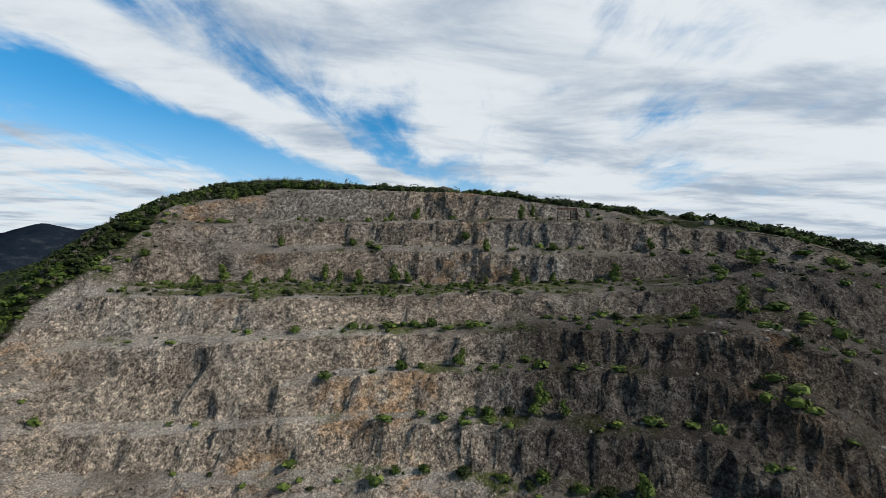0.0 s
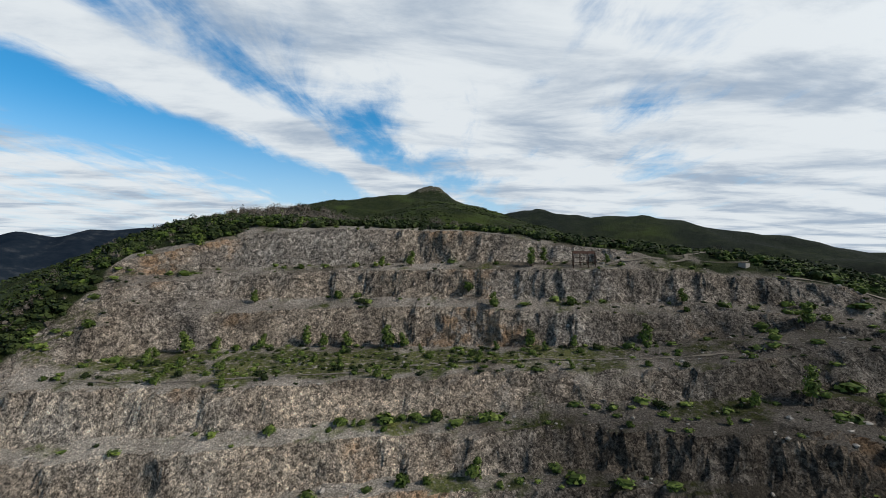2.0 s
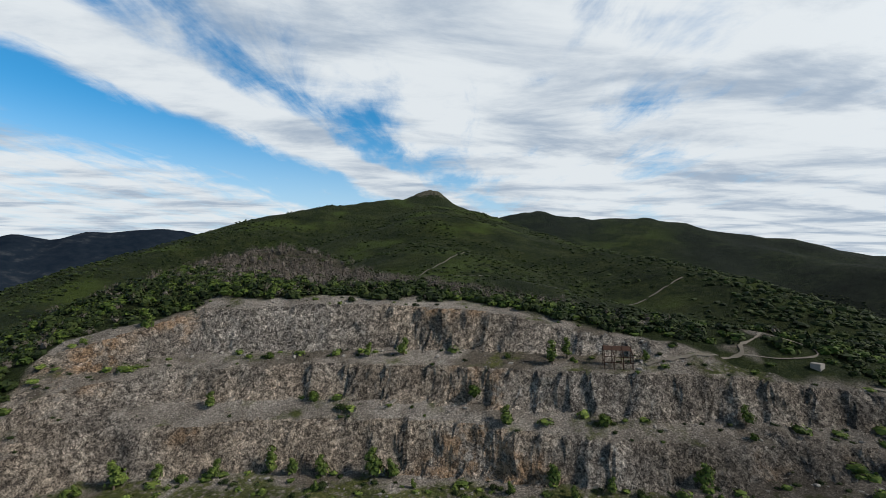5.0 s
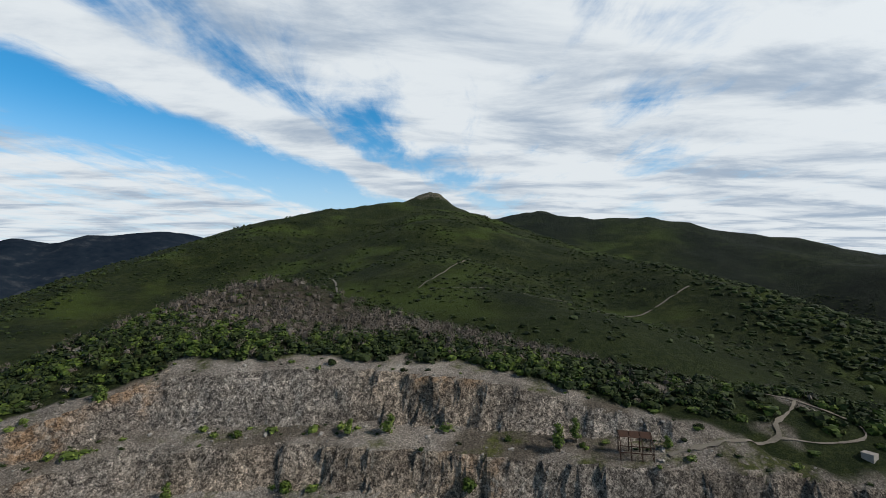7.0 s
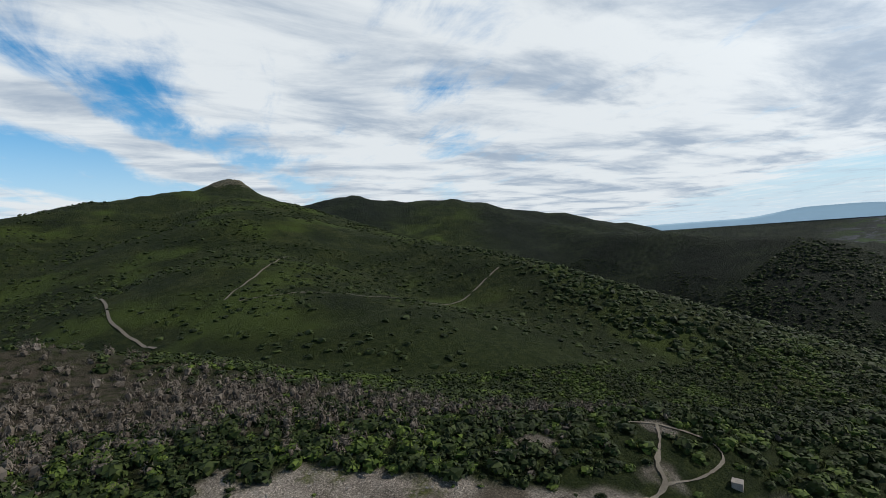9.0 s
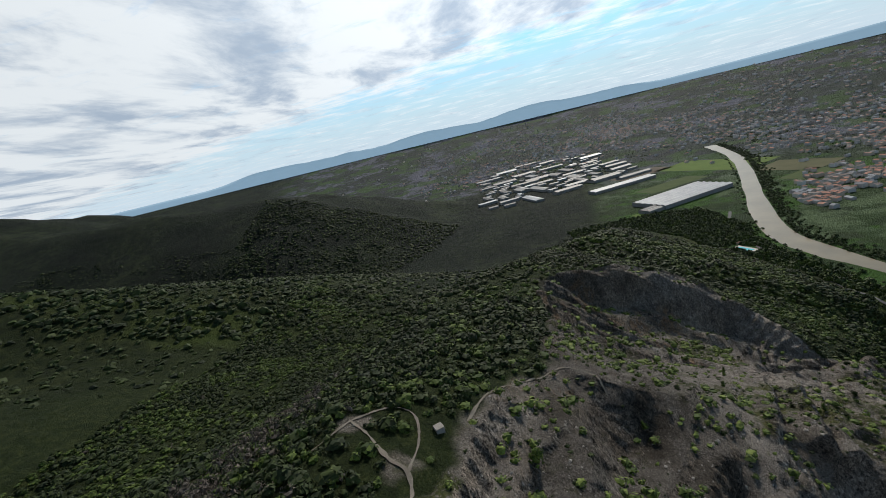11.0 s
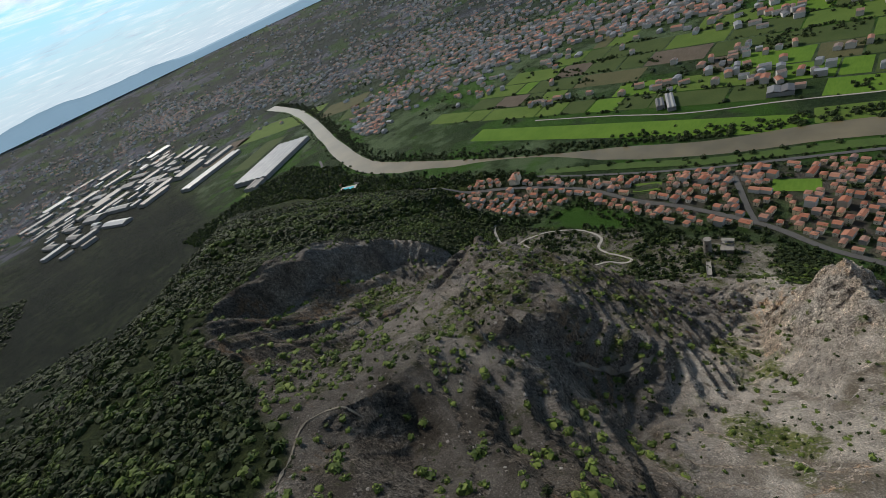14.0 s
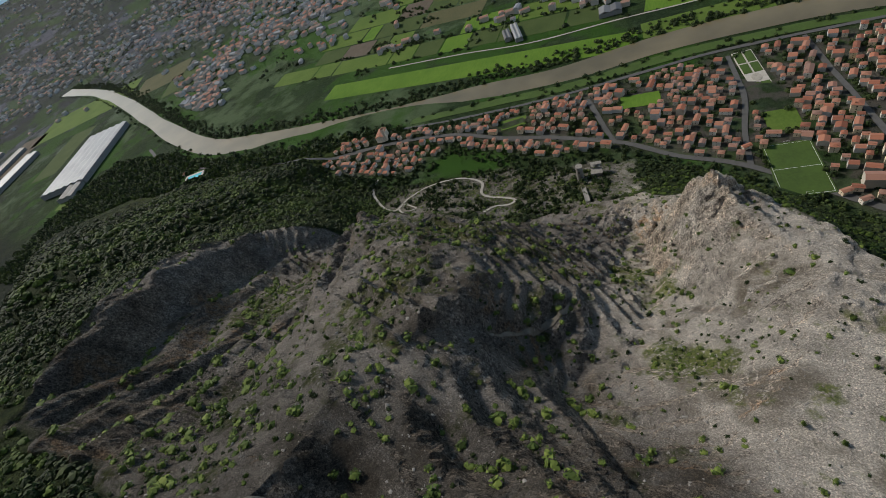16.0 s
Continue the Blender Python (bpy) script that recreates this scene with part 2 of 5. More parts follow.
# ridges, floors and flanks of the rest of the hill
FORMS = [
    [(-96, 204, 232), (-94, 190, 226), (-59, 179, 228), (-37, 187, 228.5), (-9, 184, 228), (29, 190, 226.5), (55, 173, 222.5), (79, 164, 219), (107, 163, 218)],
    [(76, 150, 217), (92, 160, 217), (110, 154, 215), (127, 158, 214)], [(90, 142, 213), (106, 136, 210), (136, 142, 207)],
    [(-94, 174, 222), (-99, 155, 212), (-104, 141, 203), (-108, 130, 192), (-108, 115, 178), (-106, 100, 165)],
    [(-88, 149, 210), (-92, 130, 193), (-94, 112, 176)],
    [(118, 122, 202), (128, 116, 197), (136, 107, 194.4), (133, 100, 192), (132, 86, 184), (133, 72, 178), (140, 57, 170), (166, 46, 157), (188, 10, 140), (204, -17, 128), (217, -46, 120)],
    [(130, 48, 164), (123, 25, 152), (120, 5, 142), (124, -2, 143), (140, -10, 143), (157, -22, 134), (184, -26, 134), (204, -17, 128)],
    [(220, -45, 118), (205, -48, 121), (190, -46, 124), (157, -42, 126), (128, -42, 118), (112, -57, 96), (98, -80, 74), (92, -92, 66)],
    [(238, -88, 50), (205, -92, 48), (150, -92, 46), (122, -100, 42), (100, -114, 38)],
    [(113, -1, 131), (95, 1, 125), (84, -12, 110), (77, -30, 90), (73, -55, 73), (71, -85, 60), (76, -101, 53), (64, -131, 44)],
    [(80, 35, 116), (65, 13, 112), (60, -8, 97), (57, -30, 86), (60, -60, 70), (70, -85, 59)],
    [(117, 30, 143), (110, 27, 133), (99, 21, 123), (88, 28, 118), (80, 35, 116)],
    [(36, 30, 122), (45, 23, 118), (55, 26, 116.5), (73, 23, 114.5)],
    [(31, 12, 121), (38, 2, 111), (44, -8, 103), (47, -25, 95), (55, -54, 85)],
    [(20, -5, 117), (11, -26, 119), (26, -48, 115), (35, -66, 118), (38, -77, 106), (50, -91, 72)],
    [(8, -5, 127), (0, -12, 122), (-3, -30, 117), (4, -58, 102), (12, -75, 91), (25, -100, 70), (45, -125, 46)],
    [(64, 66, 143), (58, 54, 132), (41, 52, 134), (28, 39, 135), (12, 16, 129), (8, -5, 127)], [(-45, 72, 140), (19, 50, 139), (28, 39, 135)],
    [(-106, 100, 165), (-95, 78, 154), (-60, 42, 141), (-28, 12, 131), (0, -12, 122)], [(-130, 60, 120), (-95, 20, 100), (-60, -30, 78), (-30, -75, 55)],
    [(330, -195, 8), (294, -157, 14), (256, -185, 12), (228, -192, 12), (195, -165, 15), (165, -153, 17), (130, -160, 18), (109, -168, 18), (80, -155, 20), (50, -150, 22)],
    [(420, -215, 5), (330, -212, 4), (285, -208, 4), (157, -212, 4), (84, -218, 4), (23, -196, 4), (-10, -172, 3), (-50, -140, 3), (-110, -110, 3)],
    [(136, 142, 207), (155, 119, 200), (179, 109, 191), (190, 101, 187), (215, 102, 186), (258, 90, 180), (279, 54, 170), (292, 32, 162), (303, 9, 153), (312, -19, 134), (317, -45, 110), (312, -75, 84), (302, -100, 60)],
    [(60, 306, 205), (160, 262, 168), (280, 216, 132), (400, 150, 98)], [(-150, 260, 190), (-175, 160, 160), (-165, 90, 120)],
    [(207, 76, 161), (225, 54, 142), (238, 26, 124), (240, 0, 113), (250, -12, 101), (268, -35, 85), (280, -63, 68), (286, -90, 45), (300, -130, 20)],
    [(244, 80, 164), (255, 62, 150), (268, 32, 133), (276, 5, 118), (290, -18, 103), (296, -45, 88)], [(164, 98, 184), (180, 74, 165), (190, 50, 152), (212, 20, 130), (226, -10, 115), (232, -40, 98)],
]
X0, Y0, CELL = -260.0, -300.0, 1.5


def natural(x, y):
    h = ridge(x, y, HILL_EAST, 0.50, 22)
    h = smax(h, ridge(x, y, HILL_WEST, 0.52, 22), 10)
    h = smax(h, ridge(x, y, MOUNTAIN, 0.40, 45), 30)
    h = smax(h, ridge(x, y, SHOULDER, 0.42, 60), 40)
    h = smax(h, ridge(x, y, FACE, 0.38, 90), 30)
    for r in (FAR_EAST, NEAR_EAST):
        h = smax(h, ridge(x, y, r, 0.42, 45), 15)
    far = sstep(np.hypot(x - 60, y - 100), 250, 900)
    h = h + 14 * far * fbm(x / 160, y / 160, 4, 5) * sstep(h, 5, 60)
    knob = np.hypot(x + 13, y - 1557)
    h = h + 48 * np.exp(-((knob / 62) ** 2)) * (1 + 0.25 * fbm(x / 25, y / 25, 3, 19))
    k = 9.0
    return np.where(h > 30, h, k * np.log1p(np.exp(np.clip(h / k, -60, 60))))


def membrane(z, pin):
    """The smooth sheet that hangs on the pinned heights."""
    if min(z.shape) > 12:
        m, n = (z.shape[0] + 1) // 2 * 2, (z.shape[1] + 1) // 2 * 2
        w, v = np.zeros((m, n)), np.zeros((m, n))
        w[: z.shape[0], : z.shape[1]], v[: z.shape[0], : z.shape[1]] = pin, np.where(pin, z, 0)
        w, v = w.reshape(m // 2, 2, n // 2, 2).sum((1, 3)), v.reshape(m // 2, 2, n // 2, 2).sum((1, 3))
        rough = membrane(v / np.maximum(w, 1), w > 0)
        rough = np.repeat(np.repeat(rough, 2, 0), 2, 1)[: z.shape[0], : z.shape[1]]
    else:
        rough = np.full(z.shape, z[pin].mean())
    z = np.where(pin, z, rough)
    for _ in range(70):
        p = np.pad(z, 1, "edge")
        z = np.where(pin, z, 0.25 * (p[:-2, 1:-1] + p[2:, 1:-1] + p[1:-1, :-2] + p[1:-1, 2:]))
    return z


def shape_hill():
    nx, ny = 481, 421
    sx, sy = np.meshgrid(X0 + CELL * np.arange(nx), Y0 + CELL * np.arange(ny), indexing="ij")
    total, count = np.zeros((nx, ny)), np.zeros((nx, ny))
    for line in EDGES + FEET + FORMS + [HILL_WEST, HILL_EAST[:5]]:
        for a, b in zip(line[:-1], line[1:]):
            n = int(math.dist(a[:2], b[:2]) / 0.6) + 2
            p = np.array(a)[None] + (np.array(b) - np.array(a))[None] * np.linspace(0, 1, n)[:, None]
            i, j = np.rint((p[:, 0] - X0) / CELL).astype(int), np.rint((p[:, 1] - Y0) / CELL).astype(int)
            np.add.at(total, (i, j), p[:, 2]), np.add.at(count, (i, j), 1)
    pin = count > 0
    z = np.where(pin, total / np.maximum(count, 1), 0)
    edge = np.zeros((nx, ny), bool)
    edge[:1], edge[-1:], edge[:, :1], edge[:, -1:] = True, True, True, True
    z = np.where(edge, natural(sx, sy), z)
    z = membrane(z, pin | edge)
    # the untouched slopes are rounded
    soft = z
    for _ in range(45):
        p = np.pad(soft, 1, "edge")
        soft = 0.25 * (p[:-2, 1:-1] + p[2:, 1:-1] + p[1:-1, :-2] + p[1:-1, 2:])
    wild = sstep(-inside(sx, sy, BARE), 2, 14)
    return z * (1 - wild) + soft * wild




def hill(x, y):
    u, v = np.clip((x - X0) / CELL, 0, HILL.shape[0] - 1.001), np.clip((y - Y0) / CELL, 0, HILL.shape[1] - 1.001)
    i, j = u.astype(int), v.astype(int)
    u, v = u - i, v - j
    return (HILL[i, j] * (1 - u) + HILL[i + 1, j] * u) * (1 - v) + (HILL[i, j + 1] * (1 - u) + HILL[i + 1, j + 1] * u) * v


def inside(x, y, ring):
    """How far each place lies within a closed outline; negative outside."""
    ins = np.zeros(np.shape(x), bool)
    for (ax, ay), (bx, by) in zip(ring, ring[1:] + ring[:1]):
        if ay != by:
            ins ^= ((ay > y) != (by > y)) & (x < (bx - ax) * (y - ay) / (by - ay) + ax)
    d = along(x, y, [(*p, 0) for p in ring + ring[:1]])[0]
    return np.where(ins, d, -d)


def terraced(z, level, step, bench):
    u = (z - level) / step
    k = np.floor(u)
    f = u - k
    g = np.where(f < bench, 0.13 * f / bench, 0.13 + 0.87 * np.clip((f - bench) / (0.76 - bench), 0, 1))
    return level + step * (k + g)


BARE = [(-88, 158), (-78, 163), (-60, 174), (-30, 176), (0, 173), (25, 165), (50, 153), (64, 149), (78, 142), (92, 136), (107, 131.5), (126, 122), (140, 110), (152, 112), (185, 104), (215, 104), (250, 98), (277, 72), (294, 45), (306, 10), (316, -25), (318, -60), (304, -90),
        (280, -100), (256, -75), (232, -78), (200, -98), (150, -108), (105, -142), (60, -135), (40, -115), (15, -82), (-6, -35), (-40, 12), (-80, 50), (-102, 85), (-97, 118), (-91, 140)]
HILL = shape_hill()


def land(x, y):
    """Ground height, how bare the rock is, how much it is worked into benches."""
    near = sstep(430 - np.maximum(np.abs(x - 100), np.abs(y - 15) * 1.15), 70, 130)
    bare = inside(x, y, BARE) + 5 * fbm(x / 13, y / 13, 3, 41)
    rock = sstep(bare, -1.5, 2.0)
    # broken edges: the faces wander in plan
    wx = 1.2 * fbm(x / 19, y / 19, 2, 21) + 0.45 * fbm(x / 4, y / 4, 2, 23)
    wy = 1.0 * fbm(x / 19, y / 19, 2, 25) + 0.45 * fbm(x / 4, y / 4, 2, 27)
    h = hill(x + rock * wx, y + rock * wy)
    benches = rock * np.maximum(sstep(y + 0.45 * x, 98, 112), sstep(y + 0.7 * x, 96, 106) * sstep(x, 60, 72) * sstep(131 - x, 0, 8) * sstep(y, 34, 44))
    # tilted beds stand out as ledges on the spur, round the dome and in the eastern hollow
    beds = rock * (1 - benches)
    tilt = 0.05 * x + 0.10 * y + 11.0 * fbm(x / 60, y / 60, 2, 47) + 2.6 * fbm(x / 13, y / 13, 3, 48)
    calm = sstep(70 - x, 0, 30) * sstep(y + 0.5 * x, 12, 30)
    ledge = beds * (0.62 + 0.3 * fbm(x / 40, y / 40, 2, 55)) * (1 - 0.9 * calm) * sstep(h, 60, 80)
    h = h * (1 - ledge) + (terraced(h + tilt, 3, 5.6, 0.45) - tilt) * ledge
    # broken ground, rills in the long scree
    h = h + beds * (1 - calm) * (2.4 * fbm(x / 16, y / 16, 2, 52) + 1.5 * fbm(x / 5, y / 5, 3, 53))
    # upturned beds run along the spur as parallel ribs, steep towards the pit
    s = (0.5 * x + 0.87 * y + 3.2 * fbm(x / 30, y / 30, 2, 64) + 1.0 * fbm(x / 7, y / 7, 2, 65)) / 11.5
    q = s - np.floor(s)
    ribs = rock * (1 - 0.65 * benches) * sstep(x, 58, 76) * sstep(190 - x, 0, 24) * sstep(s, 7.2, 7.9) * sstep(13.6 - s, 0, 0.7)
    h = h + ribs * (4.6 + 4.5 * fbm(x / 25, y / 25, 2, 66)) * (sstep(q, 0.0, 0.24) - q)
    # steep folded beds like curtains round the eastern hollow
    fold = rock * sstep(x, 175, 200) * sstep(h, 95, 110)
    h = h + fold * 3.2 * np.sin((x * 0.9 + y * 0.35 + 7 * fbm(x / 30, y / 30, 2, 63)) / 2.6) * sstep(np.hypot(x - 240, y - 5), 14, 40)
    h = h + beds * calm * (0.35 * fbm((x + 0.75 * y) / 6.5, (y - 0.75 * x) / 26, 3, 57) + 0.35 * fbm(x / 3, y / 3, 2, 58))
    h = h + benches * (0.32 * fbm(x / 6, y / 6, 3, 31) + 0.12 * fbm(x / 2.2, y / 2.2, 2, 37))
    # crags on the western knob and over the old works
    crag = np.maximum(rock * sstep(40 - np.hypot(x - 40, y + 70), 0, 26), rock * sstep(30 - np.hypot(x - 72, y + 98), 0, 18))
    h = h + crag * (9.0 * np.abs(fbm(x / 13, y / 13, 3, 61)) + 2.6 * fbm(x / 4, y / 4, 3, 59) - 2.0)
    h = h + (1 - rock) * sstep(h, 6, 20) * (1.6 * fbm(x / 24, y / 24, 3, 8))
    wide = natural(x, y)
    wide = wide + 2.0 * fbm(x / 22, y / 22, 3, 8) * sstep(wide, 8, 30)
    h = h * near + wide * (1 - near)
    apron = 1 - ((x - 170) / 120) ** 2 - ((y + 165) / 48) ** 2 + 0.8 * fbm(x / 26, y / 26, 3, 45)
    rock = np.maximum(rock, 0.8 * sstep(apron, 0.1, 0.5) * near)
    for cx, cy, r in ((92, 161, 5), (78, 149, 3), (-3, 172, 6), (-22, 173, 6), (60, 166, 4), (-98, 189, 5), (12, 173, 4), (300, -60, 22)):
        rock = np.maximum(rock, 0.9 * sstep(r - np.hypot(x - cx, y - cy) + 5 * fbm(x / 6, y / 6, 3, 50), 0, 3))
    # past two kilometres the plain is drawn together and lifts towards the eye's level, so that it meets the horizon
    r = np.hypot(x - 30, y - 90)
    lift = 252 * np.clip((r - 2000) / 2450, 0, 1.1) ** 1.5
    out = smax(h, lift, 12 * sstep(lift, 0, 30) + 1e-6)
    return out, rock, benches


def crumble(x, y, z, seed):
    """Sideways shift of a rock face, different at every height."""
    a = vnoise((x + 0.8 * z) / 4.6, (y - 0.9 * z) / 4.6, seed) + vnoise((x - 0.9 * z) / 5.3, (y + 0.7 * z) / 5.3, seed + 1)
    b = vnoise((x + 0.6 * z) / 2.1, (y - 0.9 * z) / 2.1, seed + 2) + vnoise((x - 0.9 * z) / 1.9, (y + 0.8 * z) / 1.9, seed + 3)
    return 0.34 * a + 0.30 * b


# ---- materials ----
def material(name, build):
    m = bpy.data.materials.new(name)
    m.use_nodes = True
    nt = m.node_tree
    nt.nodes.clear()
    out, bsdf = nt.nodes.new("ShaderNodeOutputMaterial"), nt.nodes.new("ShaderNodeBsdfPrincipled")
    nt.links.new(bsdf.outputs[0], out.inputs[0])
    build(nt, bsdf)
    return m

class Net:
    """Short-hand for building a node tree."""

    def __init__(self, nt):
        self.nt, self.N, self.L = nt, nt.nodes.new, nt.links.new
        self.pos = self.N("ShaderNodeNewGeometry").outputs["Position"]

    def put(self, v, socket):
        if isinstance(v, (int, float)):
            socket.default_value = v
        elif isinstance(v, tuple):
            socket.default_value = (*v, 1) if len(socket.default_value) == 4 and len(v) == 3 else v
        else:
            self.L(v, socket)

    def scaled(self, sx, sy, sz):
        n = self.N("ShaderNodeMapping")
        self.L(self.pos, n.inputs[0])
        n.inputs["Scale"].default_value = (sx, sy, sz)
        return n.outputs[0]

    def noise(self, scale, detail=4.0, rough=0.55, vec=None, dist=0.0):
        n = self.N("ShaderNodeTexNoise")
        self.L(vec if vec else self.pos, n.inputs["Vector"])
        n.inputs["Scale"].default_value, n.inputs["Detail"].default_value = scale, detail
        n.inputs["Roughness"].default_value, n.inputs["Distortion"].default_value = rough, dist
        return n.outputs["Fac"]

    def voronoi(self, scale, feature="F1", vec=None, out="Distance"):
        n = self.N("ShaderNodeTexVoronoi")
        n.feature = feature
        self.L(vec if vec else self.pos, n.inputs["Vector"])
        n.inputs["Scale"].default_value = scale
        return n.outputs[out]

    def step(self, v, lo, hi):
        n = self.N("ShaderNodeMapRange")
        n.interpolation_type = "SMOOTHSTEP"
        self.put(v, n.inputs[0])
        n.inputs[1].default_value, n.inputs[2].default_value = lo, hi
        return n.outputs[0]

    def calc(self, op, a, b=0.0, c=0.0):
        n = self.N("ShaderNodeMath")
        n.operation = op
        self.put(a, n.inputs[0]), self.put(b, n.inputs[1]), self.put(c, n.inputs[2])
        return n.outputs[0]

    def mix(self, f, a, b, mode="MIX"):
        n = self.N("ShaderNodeMix")
        n.data_type, n.blend_type = "RGBA", mode
        self.put(f, n.inputs[0]), self.put(a, n.inputs[6]), self.put(b, n.inputs[7])
        return n.outputs[2]

    def ramp(self, v, stops):
        n = self.N("ShaderNodeValToRGB")
        el = n.color_ramp.elements
        while len(el) < len(stops):
            el.new(0.5)
        for e, (p, c) in zip(el, stops):
            e.position, e.color = p, (*c, 1)
        self.put(v, n.inputs[0])
        return n.outputs[0]

    def attr(self, name):
        n = self.N("ShaderNodeAttribute")
        n.attribute_name = name
        return n.outputs["Fac"]

    def bump(self, height, strength, dist, bs):
        n = self.N("ShaderNodeBump")
        self.put(height, n.inputs["Height"])
        n.inputs["Strength"].default_value, n.inputs["Distance"].default_value = strength, dist
        self.L(n.outputs[0], bs.inputs["Normal"])


def surface(name, build, rough=0.9, spec=0.2):
    def b(nt, bs):
        bs.inputs["Roughness"].default_value = rough
        bs.inputs["Specular IOR Level"].default_value = spec
        build(Net(nt), bs)
    return material(name, b)


def painted(name, col, col2=None, scale=1.2, rough=0.8, amount=0.6, bump=0.0):
    """A plain coat with wear at two scales."""
    col2 = col2 or tuple(c * 0.72 for c in col)

    def b(n, bs):
        f = n.calc("ADD", n.calc("MULTIPLY", n.noise(scale), 0.6), n.calc("MULTIPLY", n.noise(scale * 9, 3), 0.4))
        n.put(n.mix(n.calc("MULTIPLY", n.step(f, 0.35, 0.68), amount), col, col2), bs.inputs["Base Color"])
        if bump:
            n.bump(n.noise(scale * 8, 4), bump, 0.1, bs)
    return surface(name, b, rough)


def block(n, scale):
    v = n.N("ShaderNodeTexVoronoi")
    n.L(n.pos, v.inputs["Vector"])
    v.inputs["Scale"].default_value = scale
    s = n.N("ShaderNodeSeparateColor")
    n.L(v.outputs["Color"], s.inputs[0])
    return s.outputs[0]


def ground_surface(n, bs):
    sepn = n.N("ShaderNodeSeparateXYZ")
    n.L(n.N("ShaderNodeNewGeometry").outputs["Normal"], sepn.inputs[0])
    nz = sepn.outputs[2]
    n1, n2, n3, n4 = n.noise(0.02, 4), n.noise(0.11, 5), n.noise(0.7, 5, 0.6), n.noise(3.2, 3, 0.6)
    # broken rock: pale fresh faces, dark weathered ones, cracks and run-off streaks
    n5 = n.noise(0.8, 9, 0.72, n.scaled(1, 1, 0.7), 0.6)
    n6 = n.noise(3.0, 6, 0.75, n.scaled(1, 1, 0.6), 0.8)
    tone = n.calc("ADD", n.calc("MULTIPLY", n2, 0.22), n.calc("ADD", n.calc("MULTIPLY", n5, 0.40), n.calc("MULTIPLY", n6, 0.38)))
    rock = n.ramp(tone, [(0.38, (0.040, 0.037, 0.036)), (0.45, (0.115, 0.106, 0.099)), (0.52, (0.25, 0.231, 0.212)), (0.61, (0.50, 0.47, 0.44))])
    rock = n.mix(1.0, rock, n.mix(n.step(n.noise(0.022, 3), 0.42, 0.62), (1.08, 1.0, 0.90), (0.98, 0.985, 0.98)), "MULTIPLY")
    streak = n.noise(1.0, 5, 0.65, n.scaled(0.3, 0.3, 0.03))
    rock = n.mix(n.calc("MULTIPLY", n.step(streak, 0.53, 0.64), 0.32), rock, (0.075, 0.068, 0.065))
    stain = n.calc("MULTIPLY", n.step(n.noise(0.035, 3, 0.5), 0.55, 0.66), n.step(n.noise(0.3, 6, 0.65), 0.40, 0.58))
    rock = n.mix(n.calc("MULTIPLY", stain, 0.7), rock, (0.29, 0.185, 0.105))
    # crushed stone and earth on the flats
    grit = n.ramp(n.calc("ADD", n.calc("MULTIPLY", n2, 0.4), n.calc("MULTIPLY", n4, 0.6)), [(0.36, (0.12, 0.109, 0.098)), (0.5, (0.25, 0.230, 0.208)), (0.64, (0.40, 0.371, 0.340))])
    grit = n.mix(n.step(n.noise(0.05, 4), 0.5, 0.66), grit, (0.120, 0.106, 0.088))
    grass = n.ramp(n.calc("ADD", n.calc("MULTIPLY", n2, 0.4), n.calc("MULTIPLY", n.noise(1.3, 4), 0.6)), [(0.34, (0.022, 0.034, 0.008)), (0.5, (0.062, 0.080, 0.018)), (0.66, (0.14, 0.15, 0.042))])
    patch = n.calc("MULTIPLY", n.step(n.calc("ADD", n.noise(0.09, 5, 0.6), n.calc("MULTIPLY", n.attr("green"), 0.3)), 0.56, 0.70), n.step(n.noise(0.8, 4), 0.32, 0.50))
    flats = n.step(n.calc("ADD", nz, n.calc("MULTIPLY", n.calc("SUBTRACT", n3, 0.5), 0.35)), 0.66, 0.86)
    # single blocks and stones, each of its own tone
    bl1, bl2 = block(n, 1.3), block(n, 3.6)
    tint = n.calc("ADD", n.calc("MULTIPLY", bl1, 0.55), n.calc("MULTIPLY", bl2, 0.65))
    rock = n.mix(1.0, rock, n.ramp(tint, [(0.25, (0.36, 0.36, 0.37)), (0.6, (0.95, 0.95, 0.95)), (0.95, (1.6, 1.6, 1.6))]), "MULTIPLY")
    grit = n.mix(1.0, grit, n.ramp(bl2, [(0.1, (0.70, 0.70, 0.70)), (0.75, (1.05, 1.05, 1.05)), (1.0, (1.5, 1.5, 1.5))]), "MULTIPLY")
    bare = n.mix(flats, rock, n.mix(n.calc("MULTIPLY", patch, 0.9), grit, grass))
    # fresh pale stone in the lower western workings, eastern shade put into the colour
    pale_shade = n.attr("pale")
    bare = n.mix(1.0, bare, n.ramp(pale_shade, [(0.0, (0.50, 0.485, 0.47)), (0.5, (1.38, 1.33, 1.28)), (1.0, (2.0, 1.94, 1.86))]), "MULTIPLY")
    # scrub floor between the bushes, dry woods, mountain grass
    scrub = n.ramp(n.calc("ADD", n.calc("MULTIPLY", n.noise(0.25, 5), 0.5), n.calc("MULTIPLY", n.noise(1.6, 4), 0.5)), [(0.34, (0.010, 0.016, 0.005)), (0.5, (0.022, 0.033, 0.009)), (0.64, (0.046, 0.058, 0.017))])
    moor = n.ramp(n.calc("ADD", n.calc("MULTIPLY", n1, 0.5), n.calc("MULTIPLY", n.noise(0.16, 6, 0.65), 0.5)), [(0.36, (0.009, 0.014, 0.005)), (0.5, (0.019, 0.028, 0.008)), (0.62, (0.038, 0.046, 0.014))])
    moor = n.mix(n.step(n.noise(0.0065, 4, 0.55), 0.50, 0.64), moor, (0.046, 0.066, 0.013))
    scrub = n.mix(n.attr("moor"), scrub, moor)
